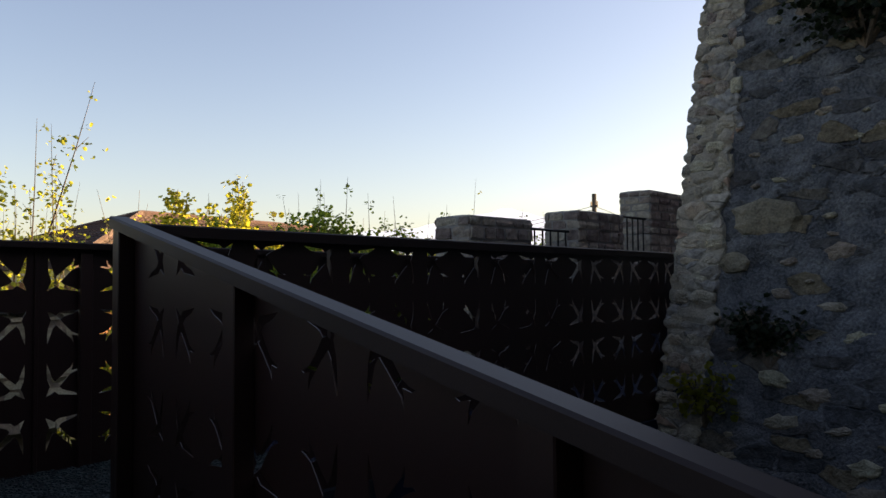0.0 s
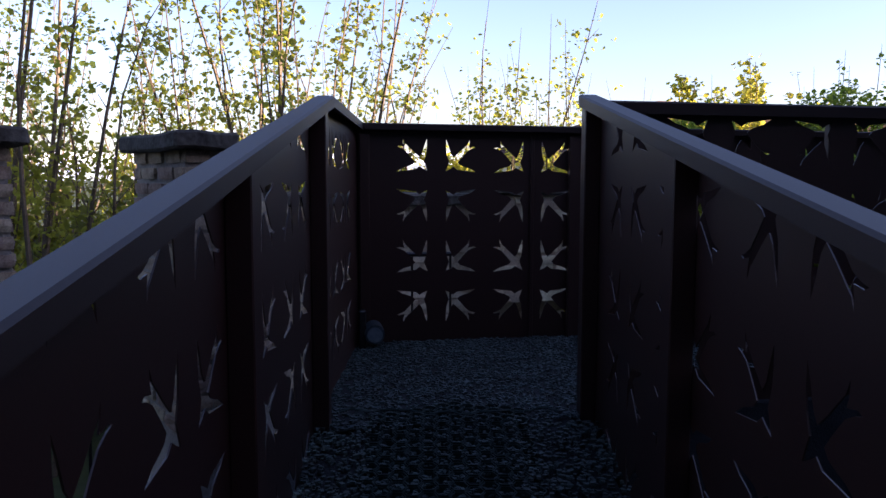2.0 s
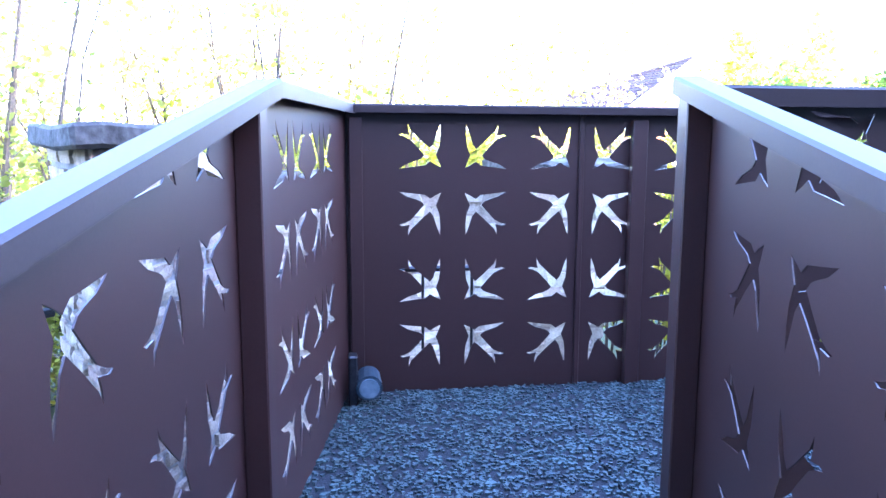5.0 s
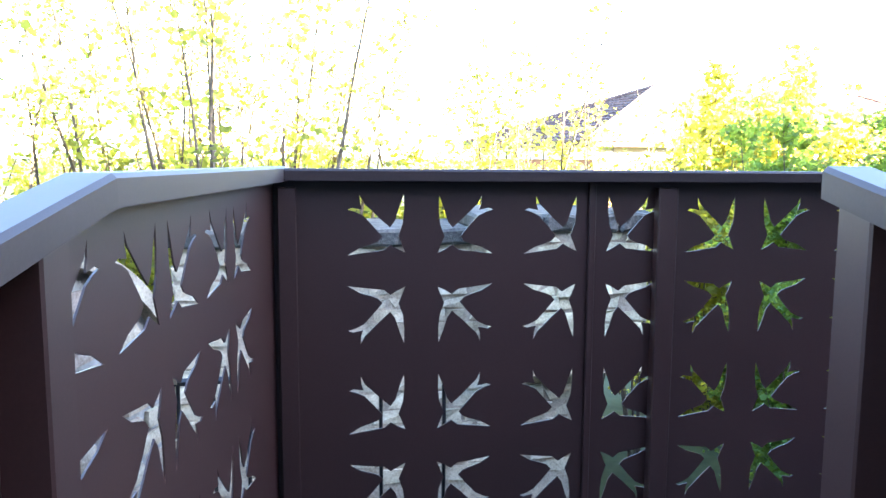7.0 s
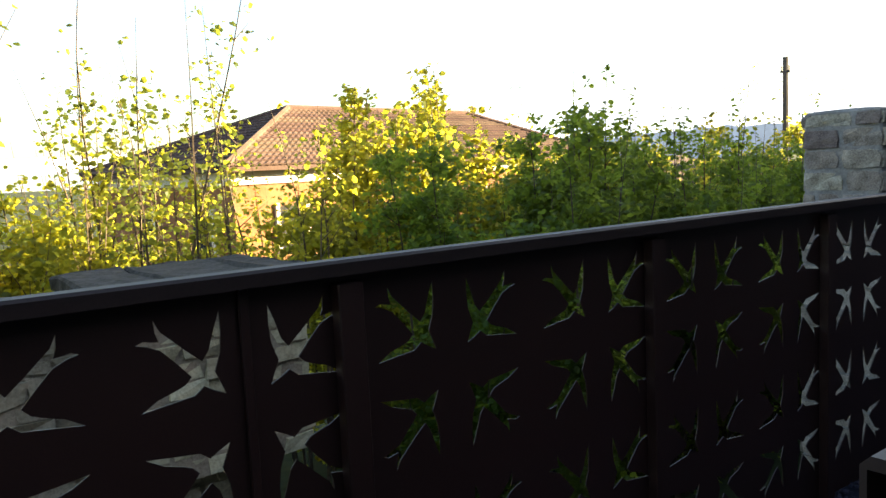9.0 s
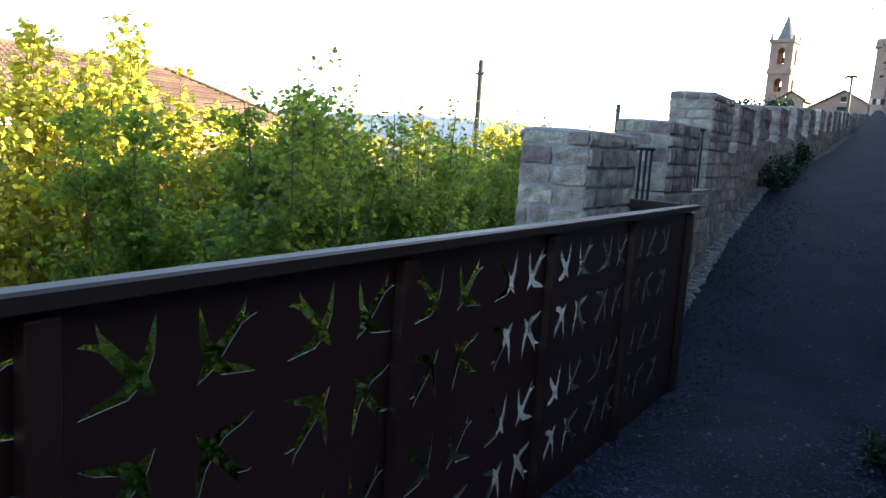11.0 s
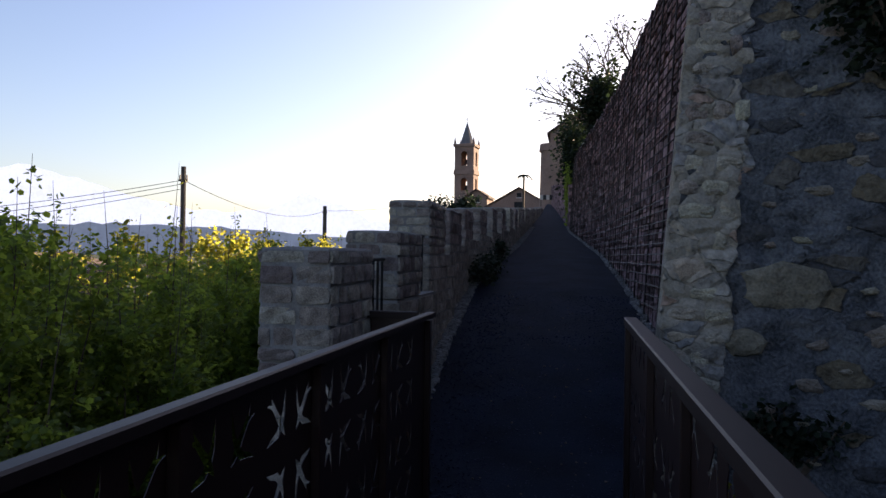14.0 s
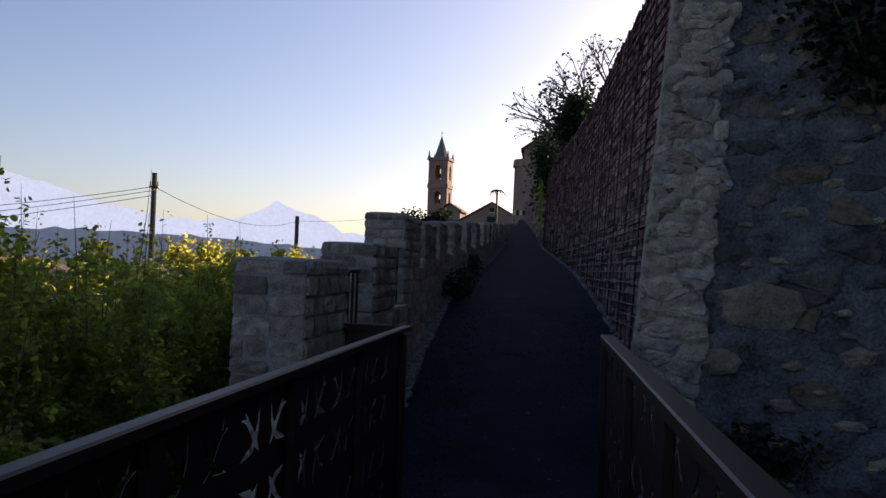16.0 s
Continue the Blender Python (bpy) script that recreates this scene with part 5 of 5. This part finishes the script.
bush("creeper", "yellowish creeper trailing down the lower wall", 28.0, edge_right(28) - 0.05, 2.6, 1.3, 0.22, 1.9, 1800, 0.09, 41, LEAF_MID)
bush("hill_bush", "dark bush below the bell tower", 70, 9.3, 4.9, 2.8, 2.6, 1.9, 1800, 0.32, 36)
bush("weeds", "small green weeds by the bastion's foot", 4.3, -1.62, 0.0, 0.18, 0.25, 0.3, 260, 0.05, 37, LEAF)
bush("weeds", "leafy weeds beside the lower ramp", 0.25, -2.29, -0.17, 0.05, 0.10, 0.26, 200, 0.05, 38, LEAF_MID)
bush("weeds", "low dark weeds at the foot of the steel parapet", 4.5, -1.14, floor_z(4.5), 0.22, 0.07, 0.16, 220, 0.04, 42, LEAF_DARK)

bare = thing("bare_tree", "nearly leafless tree with fine twigs above the wall", "tree", at=(21, -2.6, 4.5))
bm = bmesh.new()
g2 = random.Random(77)
tips = []


def branch(p, d, ln, r, level):
    q = p + d * ln
    rod(bm, p, q, r, 5, r * 0.65)
    if level == 0:
        tips.append(tuple(q))
        return
    for _ in range(3):
        nd = (d + Vector((g2.uniform(-0.8, 0.8), g2.uniform(-0.8, 0.8), g2.uniform(-0.35, 0.5)))).normalized()
        branch(q, nd, ln * g2.uniform(0.6, 0.85), r * 0.6, level - 1)


for d in ((-0.1, 0.5, 0.8), (0.3, 0.9, 0.5), (-0.2, 0.2, 1.0)):
    branch(Vector((0, 0, 0)), Vector(d).normalized(), 1.05, 0.07, 4)
part("branchwork", bm, BARK, bare)
tagged(put("buds", leaves_mesh("buds", tips, 0.09, LEAF_DARK, 3), bare, Matrix()), kind="stuff")

palm = thing("palm", "small palm standing against the sky", "tree", at=(110, 6.2, 0))
bm = bmesh.new()
rod(bm, (0, 0, 5), (0, 0, 12.8), 0.18, 6, 0.14)
part("trunk", bm, BARK, palm)
for k in range(11):
    a = k * 2.4
    bm = bmesh.new()
    last = Vector((0, 0, 12.8))
    for i in range(1, 5):
        t = i / 4
        p = Vector((math.cos(a) * 1.3 * t, math.sin(a) * 1.3 * t, 12.8 + 0.9 * t - 1.5 * t * t))
        rod(bm, last, p, 0.14 * (1.1 - t) + 0.03, 4)
        last = p
    part("frond", bm, LEAF_DARK, palm)


# ---- lamp, gravel, grid and rubble ----
lamp = thing("ground_spotlight", "small grey-blue spotlight on a bracket in the landing's corner", "lamp", at=(-0.205, -0.12, 0.0), turn=0)
bm = bmesh.new()
box(bm, -0.075, -0.03, -0.03, -0.04, 0.03, 0.19, 0.006)
part("bracket", bm, IRON, lamp)
bm = bmesh.new()
rod(bm, (0, 0.05, 0.085), (0.0, -0.05, 0.075), 0.046, 16, 0.049)
part("housing", bm, mat("grey_lamp_metal", (0.03, 0.05, 0.065), (0.06, 0.09, 0.11), 20, 0.4, 0.5, 0.05, 90), lamp)
bm = bmesh.new()
rod(bm, (0, -0.049, 0.0753), (0.0, -0.056, 0.0745), 0.038, 16)
part("lens", bm, GLASS_LENS, lamp)
bm = bmesh.new()
rod(bm, (-0.045, 0, 0.10), (0, 0, 0.085), 0.012, 6)
part("arm", bm, IRON, lamp)

g = np.random.default_rng(4)


def scatter(n, inside, size, seed):
    gg = np.random.default_rng(seed)
    res = []
    while len(res) < n:
        p = inside(gg)
        if p is not None:
            s = gg.uniform(*size)
            res.append((*p, s * gg.uniform(0.8, 1.4), s * gg.uniform(0.7, 1.1), s * gg.uniform(0.5, 0.9), gg.uniform(0, 6.28)))
    return res


def on_landing(gg):
    x, y = gg.uniform(-0.5, 1.6), gg.uniform(-1.35, -0.005)
    left = CORNER.x + (AP_L.x - CORNER.x) * (y / AP_L.y)
    if x < left or (x > 0.42 and y < -1.2):
        return None
    return x, y, 0.002 + 0.004 * gg.random()


def on_ramp(gg):
    s, w = gg.uniform(0, 2.2), gg.uniform(0.0, 0.985)
    p = AP_L + RIGHT1 * w - D1 * s
    return p.x, p.y, -SLOPE * s + 0.003 + 0.010 * gg.random() * (w < 0.2 or w > 0.66)


gravel = thing("gravel", "loose blue-grey crushed gravel on the landing", "gravel", kind="stuff")
lumps("stones", scatter(11500, on_landing, (0.006, 0.014), 1), GRAVEL, gravel, 1)
lumps("stones", scatter(11000, on_ramp, (0.007, 0.015), 2), GRAVEL, gravel, 2)


def beside_lane(gg):
    x = 5.2 + 22 * gg.random() ** 1.6
    side = gg.random() < 0.75
    y = edge_left(x) - 0.12 * gg.random() if side else edge_right(x) + 0.02 + 0.08 * gg.random()
    return x, y, floor_z(x) + 0.008


lumps("stones", scatter(5000, beside_lane, (0.02, 0.05), 3), mat("pale_pebble", (0.10, 0.10, 0.10), (0.26, 0.25, 0.24), 9, 0.9, 0, 0.2, 90, 0.5, 0.2), thing("edge_pebbles", "pale pebbles along both edges of the lane", "gravel", kind="stuff"), 3)


def litter(gg):
    x = 1.0 + 10 * gg.random()
    y = gg.uniform(-1.15, -0.05) + bend(x)
    return x, y, floor_z(x) + 0.018


lumps("specks", scatter(150, litter, (0.006, 0.017), 6), mat("dry_leaf_scraps", (0.07, 0.055, 0.04), (0.15, 0.13, 0.1), 8, 0.9, 0, 0, 40), thing("leaf_litter", "scattered pale leaf scraps and grit on the lane", "litter", kind="stuff"), 6)

def on_walk(gg):
    x = 1.5 + 9 * gg.random() ** 1.7
    lo, hi = ((-1.20, -0.01) if x < 5.1 else (edge_right(x) + 0.07, edge_left(x) - 0.04))
    y = gg.uniform(lo, hi)
    return x, y, floor_z(x) + 0.012


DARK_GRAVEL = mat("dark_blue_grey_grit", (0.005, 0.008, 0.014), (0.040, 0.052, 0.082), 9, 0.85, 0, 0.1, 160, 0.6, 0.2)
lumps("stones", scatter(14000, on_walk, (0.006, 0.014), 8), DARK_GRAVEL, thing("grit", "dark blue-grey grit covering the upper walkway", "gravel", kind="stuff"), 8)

# honeycomb ground grid at the head of the ramp
comb = thing("honeycomb_grid", "dark green plastic honeycomb grid half filled with gravel", "ground grid")
R = 0.030
bm = bmesh.new()
pts = [Vector((math.cos(math.pi * k / 3), math.sin(math.pi * k / 3), 0)) * (R - 0.0012) for k in range(6)]
a, b, d = [bm.verts.new(p) for p in pts], [bm.verts.new(p * 0.88) for p in pts], [bm.verts.new(p * 0.88 - Z * 0.018) for p in pts]
for k in range(6):
    q = (k + 1) % 6
    bm.faces.new((a[k], a[q], b[q], b[k]))
    bm.faces.new((b[k], b[q], d[q], d[k]))
CELL = mesh_of("cell", bm, GRID)
tilt = Matrix((RIGHT1, D1 + Z * SLOPE, Z)).transposed().to_4x4()
flat = Matrix((RIGHT1, D1, Z)).transposed().to_4x4()
for i in range(20):
    for j in range(17):
        w = 0.03 + i * R * 1.5
        s = -0.24 + j * R * 1.732 + (R * 0.866 if i % 2 else 0)
        if w < 0.15 or w > 0.70 or s < -0.12 + 0.10 * math.sin(w * 7 + 1.5):
            continue
        s += 0.03
        c = AP_L + RIGHT1 * (w + 0.04) - D1 * s + Z * (-SLOPE * max(0, s) + 0.014)
        put("cell", CELL, comb, Matrix.Translation(c) @ (tilt if s > 0 else flat))

bm = bmesh.new()
edge = [AP_L + RIGHT1 * (0.07 + 0.035 * i) + D1 * (0.085 + 0.012 * math.sin(i * 1.9) + 0.02 * math.sin(i * 0.4)) + Z * (0.016 + 0.005 * math.sin(i * 1.3)) for i in range(23)]
tube(bm, edge, [0.0045] * len(edge), 4)
part("rim", bm, GRID, comb, "raised wavy rim of green plastic")

# ---- stones of the bastion ----
def flush_stone(name, material, seed, square, rough=0.14):
    """A stone set flush in mortar, one unit in size: an uneven rounded outline with a slightly domed face towards -X."""
    g = random.Random(seed)
    bm = bmesh.new()
    n = 13
    out = []
    for k in range(n):
        a = 2 * math.pi * (k + g.uniform(-0.3, 0.3)) / n
        c, w = math.cos(a), math.sin(a)
        r = 0.5 / (abs(c) ** square + abs(w) ** square) ** (1 / square) * g.uniform(1.03 - 2 * rough, 1.03)
        out.append((r * c, r * w))
    rings = [[bm.verts.new((x + (g.uniform(-0.05, 0.05) if x < 0 else 0), y * f, z * f)) for y, z in out] for x, f in ((0.5, 1.0), (-0.22, 1.0), (-0.42, 0.86), (-0.5, 0.55))]
    for p, q in zip(rings[:-1], rings[1:]):
        for k in range(n):
            bm.faces.new((p[k], p[(k + 1) % n], q[(k + 1) % n], q[k]))
    mid = bm.verts.new((-0.5, 0, 0))
    for k in range(n):
        bm.faces.new((rings[3][k], rings[3][(k + 1) % n], mid))
    bmesh.ops.recalc_face_normals(bm, faces=bm.faces[:])
    return mesh_of(name, bm, material)


RUB = [flush_stone("stone", RUBBLE, 500 + i, 2.6 + 0.3 * (i % 4), 0.2) for i in range(8)]
QUO = [flush_stone("stone", BRICK if i == 4 else STONE, 540 + i, 5.0 + 2 * (i % 3), 0.08) for i in range(9)]


def set_stone(me, y, z, w, h, proud, roll):
    put("stone", me, bastion, Matrix.Translation((bastion_x(y, z) - proud + 0.05, y, z)) @ pose(0, 0, 0, roll, 0, 0) @ Matrix.Diagonal((0.11, w, h, 1)))


rs = random.Random(12)
BIG = [flush_stone("stone", RUBBLE_TAN, 600 + i, 2.4) for i in range(2)]
set_stone(BIG[0], -2.02, 1.28, 0.52, 0.30, 0.018, 4)
set_stone(BIG[1], -1.80, 1.00, 0.25, 0.16, 0.018, 2)
done = [(-2.02, 1.28, 0.5, 0.30), (-1.80, 1.00, 0.25, 0.16)]
tries = 0
while len(done) < 150 and tries < 6000:
    tries += 1
    z = rs.uniform(-0.4, 3.6)
    y = bastion_edge(z) - quoin_width(z) - 0.14 - rs.random() ** 1.3 * 2.4
    w = rs.uniform(0.07, 0.27)
    h = w * rs.uniform(0.35, 0.6)
    if all(abs(y - a) > (w + c) / 2 + 0.02 or abs(z - b) > (h + d) / 2 + 0.02 for a, b, c, d in done):
        done.append((y, z, w, h))
        set_stone(rs.choice(RUB), y, z, w, h, rs.uniform(-0.004, 0.006), rs.uniform(-10, 10))

# squared stones along the bastion's corner, course by course
z = -0.5
while z < 4.4:
    h = rs.uniform(0.075, 0.15)
    y, reach = bastion_edge(z + h / 2) - rs.uniform(0.0, 0.02), quoin_width(z + h / 2) + rs.uniform(-0.08, 0.02)
    used = 0.0
    while used < reach - 0.05:
        w = min(rs.uniform(0.09, 0.25), max(0.06, reach - used))
        if rs.random() < 0.86:
            set_stone(rs.choice(QUO), y - used - w / 2, z + h / 2, w * 0.94, h * rs.uniform(0.72, 0.95), rs.uniform(0.020, 0.036), rs.uniform(-4, 4))
        used += w
    z += h + rs.uniform(0.005, 0.03)
